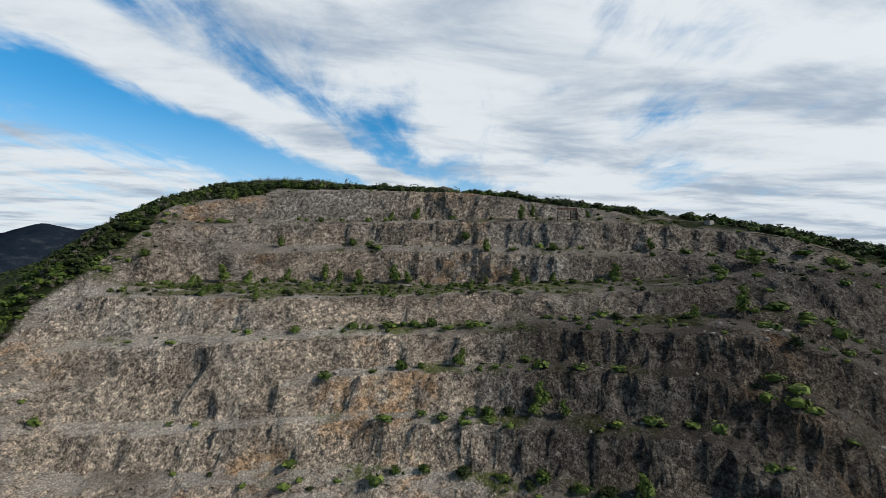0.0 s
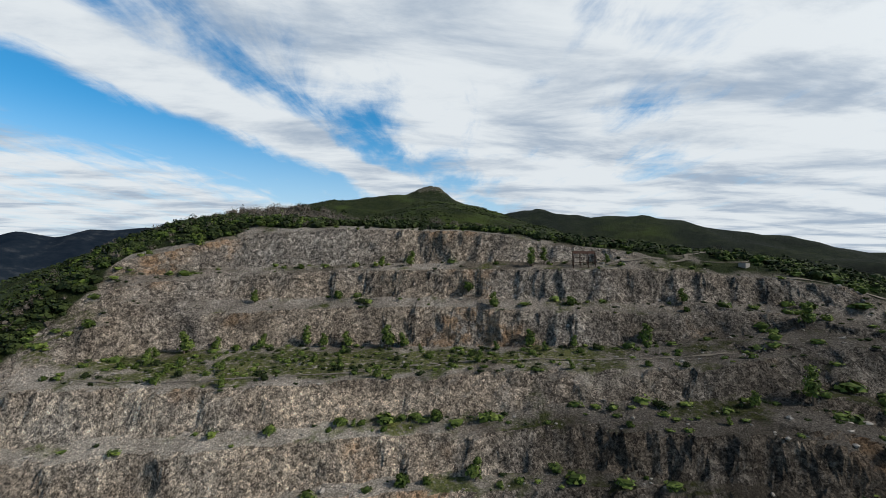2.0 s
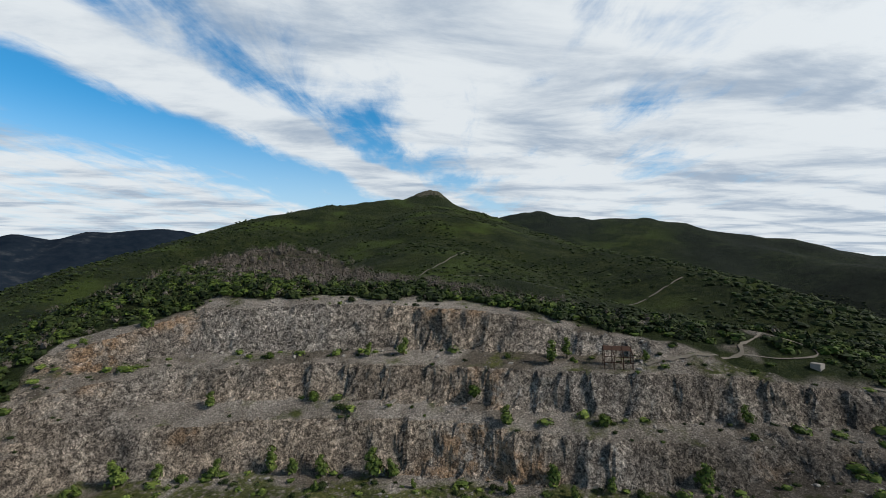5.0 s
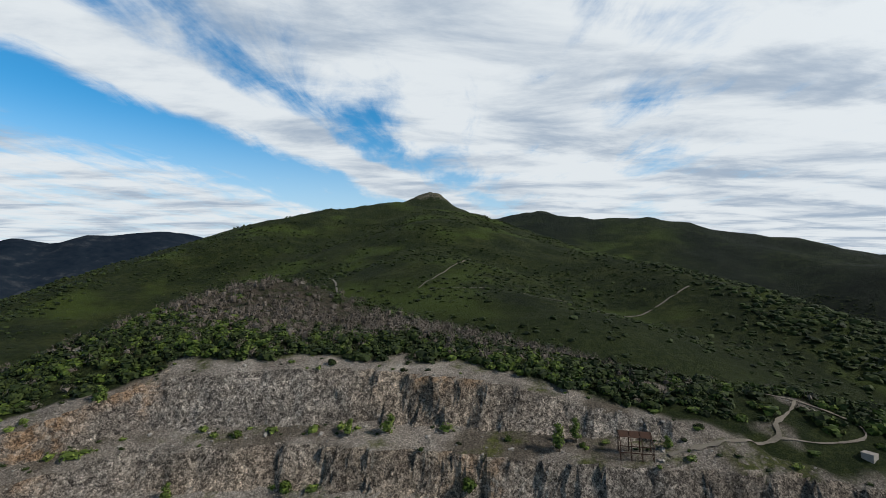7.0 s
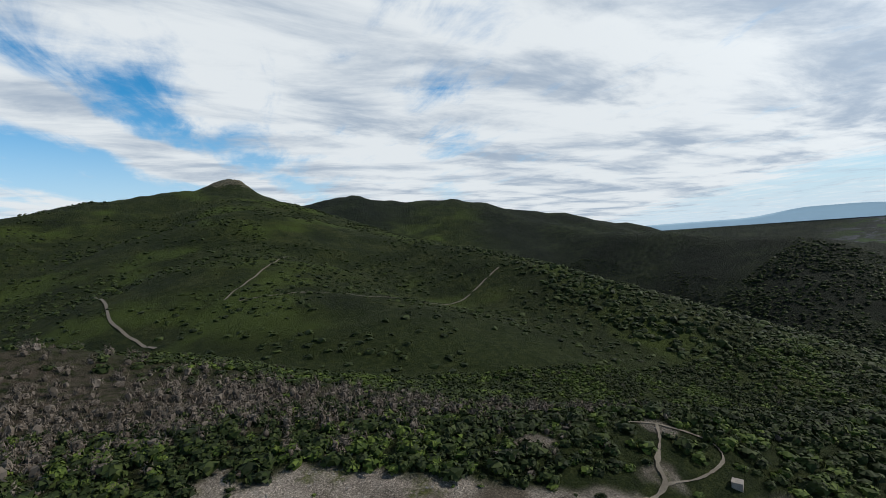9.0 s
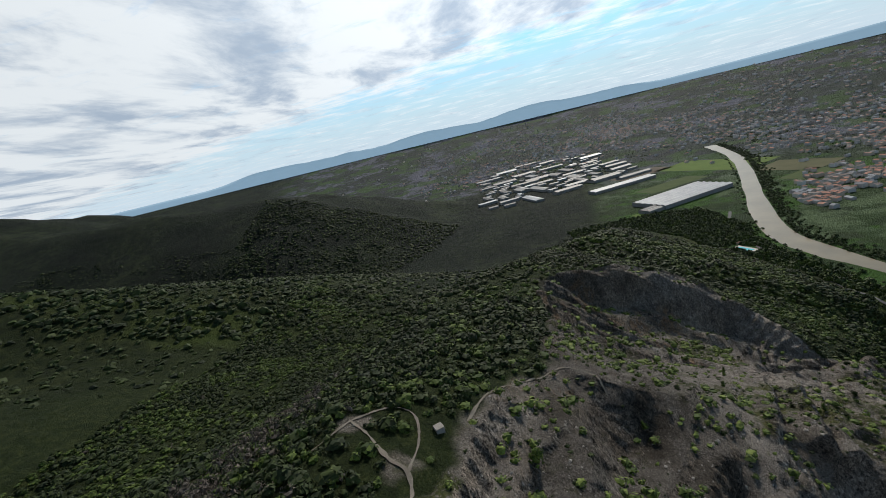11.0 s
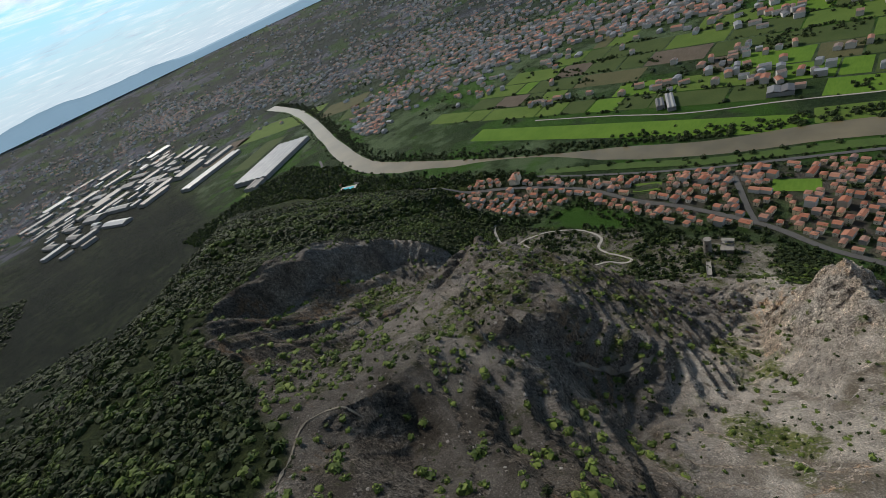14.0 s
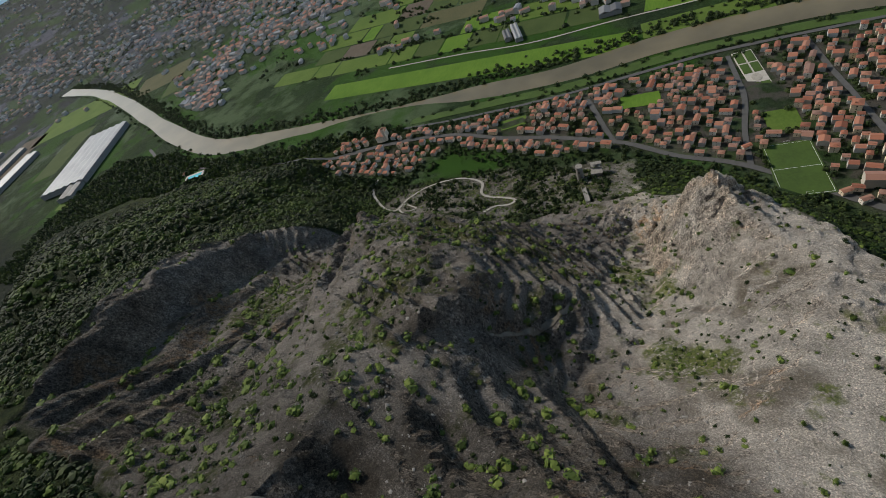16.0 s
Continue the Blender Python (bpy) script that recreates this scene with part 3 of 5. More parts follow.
    scrub = n.mix(n.calc("MULTIPLY", n.attr("dry"), n.step(n.noise(0.35, 5), 0.3, 0.6)), scrub, (0.085, 0.070, 0.055))
    # dark woods, with the cloud shade over these slopes put into their colour
    scrub = n.mix(n.calc("MULTIPLY", n.attr("shaded_forest"), 0.92), scrub, n.ramp(n.calc("ADD", n.calc("MULTIPLY", n.noise(0.05, 6, 0.65), 0.5), n.calc("MULTIPLY", n.noise(0.006, 4), 0.5)), [(0.38, (0.004, 0.007, 0.006)), (0.52, (0.010, 0.015, 0.010)), (0.62, (0.022, 0.030, 0.014))]))
    crag = n.calc("MULTIPLY", n.step(n.calc("ADD", n.noise(0.045, 5, 0.6), n.calc("MULTIPLY", n.attr("crag"), 0.35)), 0.70, 0.80), 0.3)
    scrub = n.mix(crag, scrub, rock)
    # the plain: small plots, hedges, gardens
    wob = n.scaled(1, 1, 0)
    cell = n.N("ShaderNodeTexVoronoi")
    n.L(wob, cell.inputs["Vector"])
    cell.inputs["Scale"].default_value = 0.019
    sepc = n.N("ShaderNodeSeparateColor")
    n.L(cell.outputs["Color"], sepc.inputs[0])
    plots = n.ramp(sepc.outputs[0], [(0.0, (0.018, 0.024, 0.017)), (0.25, (0.030, 0.044, 0.020)), (0.45, (0.042, 0.041, 0.040)), (0.62, (0.028, 0.030, 0.030)), (0.8, (0.034, 0.052, 0.020)), (1.0, (0.052, 0.049, 0.047))])
    hedge = n.calc("SUBTRACT", 1.0, n.step(n.voronoi(0.019, "DISTANCE_TO_EDGE", wob), 0.02, 0.09))
    wood = n.step(n.noise(0.012, 5, 0.6), 0.52, 0.60)
    plots = n.mix(n.calc("MAXIMUM", n.calc("MULTIPLY", hedge, 0.45), n.calc("MULTIPLY", wood, 0.8)), plots, (0.026, 0.034, 0.014))
    plots = n.mix(0.35, plots, n.ramp(n.noise(0.22, 4, 0.7), [(0.35, (0.014, 0.017, 0.011)), (0.65, (0.066, 0.064, 0.054))]))
    wide = n.calc("ADD", n.calc("MULTIPLY", n.noise(0.0035, 4, 0.55), 0.6), n.calc("MULTIPLY", n.noise(0.02, 4, 0.6), 0.4))
    plots = n.mix(n.calc("MULTIPLY", n.step(wide, 0.50, 0.58), 0.75), plots, (0.115, 0.107, 0.110))
    plots = n.mix(n.calc("MULTIPLY", n.step(n.noise(0.0055, 5, 0.6), 0.51, 0.58), 0.8), plots, (0.044, 0.074, 0.017))
    # Bluish distance haze put into the plain's colour, stronger farther out.
    plots = n.mix(1.0, plots, n.mix(n.attr("far_haze"), (0.85, 1.30, 0.62), (0.92, 1.0, 1.28)), "MULTIPLY")
    yard = n.calc("MULTIPLY", n.attr("town"), n.step(n.noise(0.06, 3), 0.40, 0.56))
    plots = n.mix(yard, plots, (0.085, 0.078, 0.066))
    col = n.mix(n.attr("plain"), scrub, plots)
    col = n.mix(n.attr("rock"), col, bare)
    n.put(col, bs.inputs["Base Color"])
    relief = n.calc("ADD", n.calc("MULTIPLY", n5, 1.5), n.calc("MULTIPLY", n.calc("ADD", bl1, n.calc("MULTIPLY", bl2, 0.5)), 0.5))
    relief = n.calc("ADD", relief, n.calc("ADD", n.calc("MULTIPLY", n6, 0.8), n.calc("MULTIPLY", n4, 0.25)))
    n.bump(relief, 1.0, 1.6, bs)


GROUND = surface("ground", ground_surface, 0.95, 0.1)


def leafy(name, dark, mid, light):
    def b(n, bs):
        rnd = n.N("ShaderNodeNewGeometry").outputs["Random Per Island"]
        f = n.calc("ADD", n.calc("MULTIPLY", rnd, 0.55), n.calc("MULTIPLY", n.noise(0.045, 3), 0.45))
        n.put(n.ramp(f, [(0.25, dark), (0.5, mid), (0.78, light)]), bs.inputs["Base Color"])
        bs.inputs["Subsurface Weight"].default_value = 0.0
    return surface(name, b, 0.75, 0.15)


SCRUB = leafy("scrub_leaves", (0.009, 0.015, 0.005), (0.019, 0.030, 0.008), (0.038, 0.053, 0.014))
BRIGHT = leafy("spring_leaves", (0.019, 0.033, 0.007), (0.040, 0.064, 0.011), (0.080, 0.112, 0.020))
PINE = leafy("pine_needles", (0.028, 0.046, 0.010), (0.072, 0.105, 0.022), (0.15, 0.19, 0.042))
TWIGS = leafy("bare_twigs", (0.050, 0.042, 0.034), (0.085, 0.072, 0.060), (0.13, 0.112, 0.095))
RIVERSIDE = leafy("riverside_leaves", (0.010, 0.018, 0.006), (0.026, 0.042, 0.012), (0.058, 0.082, 0.023))
BARK = painted("bark", (0.10, 0.075, 0.055), bump=0.5)
STONE = painted("boulder_stone", (0.27, 0.25, 0.225), (0.17, 0.155, 0.14), 0.8, 0.95, 0.8, 0.6)
GRAVEL = painted("pale_gravel", (0.33, 0.305, 0.265), (0.22, 0.198, 0.168), 0.35, 0.95, 0.8)
DIRT = painted("trodden_earth", (0.16, 0.142, 0.118), (0.09, 0.078, 0.061), 0.3, 0.95, 0.8)
ASPHALT = painted("asphalt", (0.085, 0.083, 0.08), (0.055, 0.054, 0.053), 0.3, 0.9)


# ---- the ground sheet ----
def axis(lo, hi, fine, grow, a, b):
    def away(v, sign, end):
        out, s = [], fine
        while sign * v < sign * end:
            s = min(s * grow, 110)
            v += sign * s
            out.append(v)
        return out
    return np.array(away(lo, -1, a)[::-1] + list(np.arange(lo, hi + 0.01, fine)) + away(hi, 1, b))


def grid_mesh(name, xs, ys, z, mat, attrs, dx=0.0, dy=0.0):
    nx, ny = len(xs), len(ys)
    X, Y = np.meshgrid(xs, ys, indexing="ij")
    co = np.stack([X + dx, Y + dy, z], -1).reshape(-1, 3)
    i = np.arange((nx - 1) * (ny - 1))
    v = i // (ny - 1) * ny + i % (ny - 1)
    ob = quads(name, co, np.stack([v, v + ny, v + ny + 1, v + 1], -1), mat, True)
    if "rock" in attrs:
        ob.data.polygons.foreach_set("use_smooth", attrs["rock"].ravel()[v] < 0.5)
    for k, val in attrs.items():
        ob.data.attributes.new(k, "FLOAT", "POINT").data.foreach_set("value", val.ravel().astype(np.float32))
    return ob


def quads(name, co, faces, mats, smooth=False, index=None):
    """A mesh object from arrays; all faces have the same number of corners."""
    me = bpy.data.meshes.new(name)
    n = faces.shape[1]
    me.vertices.add(len(co))
    me.vertices.foreach_set("co", np.asarray(co, np.float32).ravel())
    me.loops.add(faces.size)
    me.loops.foreach_set("vertex_index", faces.ravel().astype(np.int32))
    me.polygons.add(len(faces))
    me.polygons.foreach_set("loop_start", (np.arange(len(faces)) * n).astype(np.int32))
    me.polygons.foreach_set("use_smooth", np.full(len(faces), smooth))
    for m in mats if isinstance(mats, (list, tuple)) else [mats]:
        me.materials.append(m)
    if index is not None:
        me.polygons.foreach_set("material_index", index.astype(np.int32))
    me.update(calc_edges=True)
    return new(name, me)


GX = axis(-112, 320, 0.8, 1.05, -4450, 4500)
GY = axis(-130, 190, 0.8, 1.05, -4350, 4500)
XX, YY = np.meshgrid(GX, GY, indexing="ij")
ZZ, ROCK, _ = land(XX, YY)
SLOPE = np.hypot(np.gradient(ZZ, GX, axis=0), np.gradient(ZZ, GY, axis=1))
LOOSE = sstep(ROCK, 0.5, 0.9) * sstep(SLOPE, 0.3, 0.9)
DX, DY = LOOSE * crumble(XX, YY, ZZ, 201), LOOSE * crumble(XX, YY, ZZ, 301)


def spot(x, y, cx, cy, rx, ry):
    return np.exp(-(((x - cx) / rx) ** 2 + ((y - cy) / ry) ** 2))


def greenery(x, y):
    """Where weeds and grass take hold on the bare ground."""
    g = 1.5 * spot(x, y, -25, 127 - 0.04 * x, 58, 8) + 1.3 * spot(x, y, 46, 23, 13, 8) + 0.5 * spot(x, y, 60, -35, 14, 30) + 0.6 * spot(x, y, 150, -28, 60, 14)
    g = g + 0.6 * spot(x, y, 150, 20, 16, 40) + 0.6 * spot(x, y, 240, 20, 22, 40) + 0.5 * spot(x, y, 170, -165, 110, 35) + 0.6 * spot(x, y, 25, 93, 26, 9) + 0.5 * spot(x, y, 0, 110, 16, 4)
    return g + 0.4 * spot(x, y, 100, 10, 10, 40) + 0.5 * spot(x, y, 60, 142, 22, 5) + 0.5 * spot(x, y, 60, 104, 40, 5) + 0.35 * spot(x, y, 200, 90, 40, 20)


def dry_wood(x, y):
    return np.clip(spot(x, y, -62, 236, 60, 38) + spot(x, y, 85, 196, 85, 15) + 0.8 * spot(x, y, 0, 215, 45, 22), 0, 1)


GREEN = np.clip(greenery(XX, YY), 0, 1)
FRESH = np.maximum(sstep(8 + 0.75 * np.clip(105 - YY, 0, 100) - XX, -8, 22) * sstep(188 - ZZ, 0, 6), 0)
# Low values put the shade of the eastern terraces into the rock colour.
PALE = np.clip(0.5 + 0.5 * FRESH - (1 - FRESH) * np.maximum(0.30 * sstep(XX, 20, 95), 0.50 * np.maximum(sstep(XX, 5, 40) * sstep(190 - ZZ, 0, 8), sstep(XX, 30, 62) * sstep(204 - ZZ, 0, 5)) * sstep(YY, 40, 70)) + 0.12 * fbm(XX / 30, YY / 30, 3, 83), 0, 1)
DRY = dry_wood(XX, YY)
MOOR = sstep(np.hypot(XX - 60, YY - 60), 300, 430)
PLAIN = np.maximum(sstep(9 - ZZ, 0, 5), sstep(np.hypot(XX - 30, YY - 90), 2000, 2250) * sstep(-YY + 0.25 * XX, -900, -500))
CRAG = np.exp(-((XX + 13) ** 2 + (YY - 1557) ** 2) / 5000) * 1.5
SHADED_FOREST = np.maximum(sstep(XX - 0.25 * YY, 330, 620), sstep(YY - 0.5 * XX, 1300, 1900)) * np.maximum(sstep(YY + 0.3 * XX, 150, 420), sstep(YY + 0.2 * XX, 0, 90))
PLAIN = PLAIN * (1 - SHADED_FOREST * sstep(2000 - np.hypot(XX, YY), 0, 150))
VILLAGE = [(444, -248), (404, -285), (293, -290), (201, -305), (143, -318), (63, -336), (-4, -350), (-150, -362), (-190, -250), (-125, -125), (-67, -132), (-51, -150), (-8, -184), (23, -200), (84, -222), (157, -218), (255, -256), (295, -212), (390, -222)]
TOWN = sstep(inside(XX, YY, VILLAGE), -5, 15)
tagged(grid_mesh("ground", GX, GY, ZZ, GROUND, {"rock": ROCK, "green": GREEN, "dry": np.clip(DRY, 0, 1), "moor": MOOR, "plain": PLAIN, "crag": CRAG, "town": TOWN, "shaded_forest": SHADED_FOREST, "pale": PALE, "far_haze": sstep(np.hypot(XX - 30, YY - 90), 1150, 1900)}, DX, DY),
       "hilly ground with a terraced grey limestone quarry", "ground", kind="structure")


def height(x, y):
    return land(np.asarray(x, float), np.asarray(y, float))[0]


def smooth_line(pts, step):
    """Catmull-Rom through the points, a place about every step metres."""
    P = np.array(pts, float)
    P = np.vstack([2 * P[0] - P[1], P, 2 * P[-1] - P[-2]])
    out = []
    for a, b, c, d in zip(P[:-3], P[1:-2], P[2:-1], P[3:]):
        n = max(2, int(np.hypot(*(c - b)[:2]) / step))
        for t in np.arange(n) / n:
            out.append(0.5 * (2 * b + (c - a) * t + (2 * a - 5 * b + 4 * c - d) * t * t + (3 * b - a - 3 * c + d) * t**3))
    out.append(P[-2])
    return np.array(out)


def ribbon(name, pts, width, mat, label, category, lift=0.25, step=3.0, across=3, z=None, wob=0.15):
    """A strip of ground cover along a line, laid over the land."""
    L = smooth_line(pts, step)
    tan = np.gradient(L[:, :2], axis=0)
    tan /= np.linalg.norm(tan, axis=1)[:, None] + 1e-9
    nrm = np.stack([-tan[:, 1], tan[:, 0]], 1)
    k = np.linspace(-0.5, 0.5, across)
    w = width * (1 + wob * vnoise(L[:, 0] / (2.5 * width), L[:, 1] / (2.5 * width), 77))
    X = L[:, None, 0] + nrm[:, None, 0] * k[None] * w[:, None]
    Y = L[:, None, 1] + nrm[:, None, 1] * k[None] * w[:, None]
    Z = height(X, Y) + lift if z is None else np.full(X.shape, z)
    co = np.stack([X, Y, Z], -1).reshape(-1, 3)
    i = np.arange((len(L) - 1) * (across - 1))
    v = i // (across - 1) * across + i % (across - 1)
    return tagged(quads(name, co, np.stack([v, v + across, v + across + 1, v + 1], -1), mat, True), label, category, kind="structure")


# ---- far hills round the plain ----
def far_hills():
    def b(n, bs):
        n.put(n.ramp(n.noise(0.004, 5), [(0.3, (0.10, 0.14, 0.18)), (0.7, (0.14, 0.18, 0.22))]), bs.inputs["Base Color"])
        # Distance haze: blue put into the hills' colour, with an added faint glow.
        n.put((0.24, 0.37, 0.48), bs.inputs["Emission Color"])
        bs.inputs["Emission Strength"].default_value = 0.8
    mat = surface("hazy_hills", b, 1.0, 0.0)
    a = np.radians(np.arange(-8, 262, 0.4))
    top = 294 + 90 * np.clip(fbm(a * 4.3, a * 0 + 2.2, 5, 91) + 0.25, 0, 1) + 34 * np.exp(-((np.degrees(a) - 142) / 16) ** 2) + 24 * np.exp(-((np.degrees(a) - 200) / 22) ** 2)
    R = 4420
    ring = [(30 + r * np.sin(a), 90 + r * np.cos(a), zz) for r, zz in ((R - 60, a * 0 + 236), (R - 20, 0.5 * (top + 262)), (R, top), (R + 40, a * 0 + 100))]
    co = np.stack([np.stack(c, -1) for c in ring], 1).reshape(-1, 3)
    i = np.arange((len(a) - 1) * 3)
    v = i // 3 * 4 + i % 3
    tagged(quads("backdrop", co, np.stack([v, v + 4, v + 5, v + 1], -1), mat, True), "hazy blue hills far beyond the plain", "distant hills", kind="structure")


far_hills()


def north_west():
    """The dark mountain chain beyond the side valley."""
    chain = [(-3600, 2300, 420), (-2900, 2450, 330), (-2635, 2592, 345), (-2520, 2740, 425), (-2384, 2881, 380), (-2245, 2993, 468), (-1922, 3215, 502), (-1606, 3387, 448), (-1200, 3600, 400)]
    X, Y = np.meshgrid(np.arange(-3700, -900, 45.0), np.arange(1700, 4000, 45.0), indexing="ij")
    Z = ridge(X, Y, chain, 0.50, 40) + 34 * fbm(X / 380, Y / 380, 5, 14) - 8

    def b(n, bs):
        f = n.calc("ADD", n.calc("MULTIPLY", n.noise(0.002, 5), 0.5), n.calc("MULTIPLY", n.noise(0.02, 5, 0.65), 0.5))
        # Blue of the distance haze is put into these base colours.
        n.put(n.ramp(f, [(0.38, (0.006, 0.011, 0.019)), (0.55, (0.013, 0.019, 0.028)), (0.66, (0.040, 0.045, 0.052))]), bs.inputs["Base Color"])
    tagged(grid_mesh("backdrop", X[:, 0], Y[0], Z, surface("hazy_mountain", b, 1.0, 0.0), {}), "dark mountain chain beyond the valley, bluish with haze", "distant mountains", kind="structure")


north_west()

# ---- river, roads, paths ----
def water_surface(n, bs):
    n.put(n.ramp(n.noise(0.02, 4), [(0.35, (0.105, 0.084, 0.042)), (0.65, (0.155, 0.124, 0.066))]), bs.inputs["Base Color"])
    n.bump(n.noise(0.35, 4), 0.10, 0.3, bs)


WATER = surface("muddy_water", water_surface, 0.3, 0.25)
TURF = painted("mown_turf", (0.052, 0.088, 0.018), (0.036, 0.060, 0.014), 0.06, 0.95, 0.9)
ribbon("river", RIVER, 36, WATER, "wide muddy brown river between green banks", "river", z=0.35, step=12, across=4, wob=0.18)
bank = smooth_line(RIVER, 25)[::2]
t = np.gradient(bank, axis=0)
t /= np.linalg.norm(t, axis=1)[:, None]
bank = bank + np.stack([-t[:, 1], t[:, 0]], 1) * 29
ribbon("levee", [tuple(p) for p in bank[(bank[:, 0] > -600) & (bank[:, 0] < 380)]], 14, TURF, "mown grass levee along the river", "embankment", lift=0.5, step=10)
STREETS = [[(438, -246), (392, -258), (333, -268), (261, -272), (192, -256), (146, -250), (84, -232), (42, -208), (-5, -190), (-70, -142)], [(119, -306), (106, -269), (89, -232)], [(346, -297), (236, -309), (144, -323), (63, -343), (-5, -357), (-150, -367)],
           [(-3, -345), (-9, -280), (-5, -229), (-5, -192)], [(-62, -358), (-74, -277), (-90, -160)], [(-120, -362), (-135, -280), (-140, -180)]]
for line, w, label in zip(STREETS, (5, 4.5, 4.5, 4, 4, 4), ("asphalt village street between houses", "asphalt village side street", "asphalt road along the levee", "asphalt street beside the park", "asphalt residential street", "asphalt residential street")):
    ribbon("road", line, w, ASPHALT, label, "road", lift=0.55, step=6)
ribbon("road", [(438, -246), (520, -258), (620, -275), (700, -282), (800, -305), (900, -360)], 5, ASPHALT, "narrow asphalt road under trees", "road", lift=0.7, step=8)
ribbon("road", [(420, -468), (300, -462), (200, -452), (98, -462), (23, -466), (-60, -476), (-300, -470)], 2.6, GRAVEL, "pale farm road between the fields", "road", lift=0.35, step=8)
TRACK = [(330, -212), (327, -195), (316, -178), (294, -157), (276, -149), (273, -170), (256, -190), (228, -199), (203, -189), (195, -168), (165, -158), (166, -149), (177, -146), (183, -134)]
LOOP = [(274, -152), (264, -143), (252, -147), (262, -155), (272, -160)]
RIM_PATHS = [[(92, 162), (87, 157), (79, 151), (76, 147), (66, 145), (52, 143)], [(92, 162), (98, 154), (95, 148), (86, 146), (76, 147)], [(70, 176), (82, 168), (92, 162)], [(95, 136), (108, 131), (121, 122), (130, 114), (136, 107), (134, 99), (127, 96)]]
ribbon("path", TRACK, 2.6, GRAVEL, "pale winding gravel track in the old quarry", "path", lift=0.45, step=2)
ribbon("path", LOOP, 1.8, GRAVEL, "pale loop of gravel track", "path", lift=0.5, step=2)
for line, w in zip(RIM_PATHS, (0.75, 0.5, 0.45, 0.6)):
    ribbon("path", line, w, DIRT, "trodden pale path through low scrub on the rim", "path", lift=0.25, step=0.8, wob=0.75)
ribbon("path", [(-75, 120), (-45, 119.5), (-15, 121), (5, 124), (30, 121), (55, 116), (80, 115)], 0.6, DIRT, "worn dirt track along a quarry terrace", "path", lift=0.18, step=0.8, wob=0.9)
ribbon("path", [(112, 30), (104, 23), (97, 18), (90, 10), (86, 0)], 1.8, DIRT, "steep dirt ramp into the pit", "path", lift=0.3, step=0.8, wob=0.8)
for line, w in (([(-150, 700), (-126, 642), (-104, 565), (-80, 520), (-59, 482)], 2.4), ([(-13, 557), (30, 650), (68, 755)], 1.8), ([(0, 545), (67, 534), (114, 505), (209, 537), (260, 565), (316, 595)], 2.0), ([(850, 1080), (905, 1090), (960, 1060)], 3)):
    ribbon("path", line, w, DIRT, "pale dirt road across the mountain side", "path", lift=0.6, step=6)


# ---- fields ----
def field_surface(name, a, b_, furrow):
    def b(n, bs):
        f = n.calc("ADD", n.calc("MULTIPLY", n.noise(0.03, 4), 0.5), n.calc("MULTIPLY", n.noise(0.5, 4, 0.6, n.scaled(1, furrow, 1)), 0.5))
        n.put(n.ramp(f, [(0.36, a), (0.62, b_)]), bs.inputs["Base Color"])
    return surface(name, b, 0.95, 0.1)


CROPS = [field_surface("young_wheat", (0.062, 0.122, 0.014), (0.092, 0.160, 0.020), 0.2), field_surface("meadow", (0.036, 0.056, 0.016), (0.058, 0.078, 0.024), 1.0),
         field_surface("stubble", (0.062, 0.066, 0.030), (0.090, 0.084, 0.042), 0.3), field_surface("ploughed_soil", (0.075, 0.060, 0.044), (0.11, 0.09, 0.068), 0.15), field_surface("pasture", (0.060, 0.100, 0.018), (0.088, 0.130, 0.026), 0.6)]


def field(cx, cy, w, d, turn, crop, z=0.12):
    c, s = math.cos(radians(turn)), math.sin(radians(turn))
    k, m = max(2, int(w / 25)), max(2, int(d / 25))
    u, v = np.meshgrid(np.linspace(-w / 2, w / 2, k), np.linspace(-d / 2, d / 2, m), indexing="ij")
    u = u + 0.02 * w * vnoise(v / 60, u * 0 + cx, 3)
    X, Y = cx + u * c - v * s, cy + u * s + v * c
    co = np.stack([X, Y, np.maximum(height(X, Y), 0) + z], -1).reshape(-1, 3)
    i = np.arange((k - 1) * (m - 1))
    q = i // (m - 1) * m + i % (m - 1)
    label = ("bright green young wheat field", "green meadow plot", "yellowish stubble field", "brown ploughed field", "green pasture plot")[crop]
    tagged(quads("field", co, np.stack([q, q + m, q + m + 1, q + 1], -1), CROPS[crop], True), label, "field", kind="structure")


rnd = random.Random(5)
field(300, -420, 440, 40, -3, 0)
field(10, -430, 120, 34, 6, 4)
for row, (y0, d) in enumerate(((-488, 46), (-537, 50), (-590, 54), (-648, 60), (-711, 64), (-780, 70))):
    x = -420.0
    while x < 640 - 40 * row:
        w = rnd.choice((30, 45, 60, 90, 110))
        if rnd.random() > 0.08:
            field(x + w / 2, y0 - 0.04 * x, w - 3, d - 3, -2, rnd.choice((0, 1, 1, 4, 2, 4, 4, 1, 3, 0)), 0.14)
        x += w
field(1420, -600, 300, 150, 26, 4), field(1540, -430, 90, 190, 20, 3), field(1270, -410, 70, 190, 20, 1), field(1180, -680, 150, 120, 26, 2), field(1050, -640, 110, 110, 26, 1), field(980, -240, 110, 40, 5, 4)
field(-330, -300, 150, 120, 17, 1), field(-520, -260, 150, 140, 17, 4), field(-240, -200, 110, 120, 30, 1)
field(190, -280, 26, 18, 12, 4, 0.3), field(70, -290, 34, 24, 5, 0, 0.3), field(-30, -240, 22, 26, 5, 4, 0.3)


# ---- building helpers ----
def part(name, bm, mat, parent, label=""):
    me = bpy.data.meshes.new(name)
    bm.to_mesh(me)
    bm.free()
    for m in mat if isinstance(mat, (list, tuple)) else [mat]:
        me.materials.append(m)
    ob = new(name, me)
    ob.parent = parent
    return tagged(ob, label)


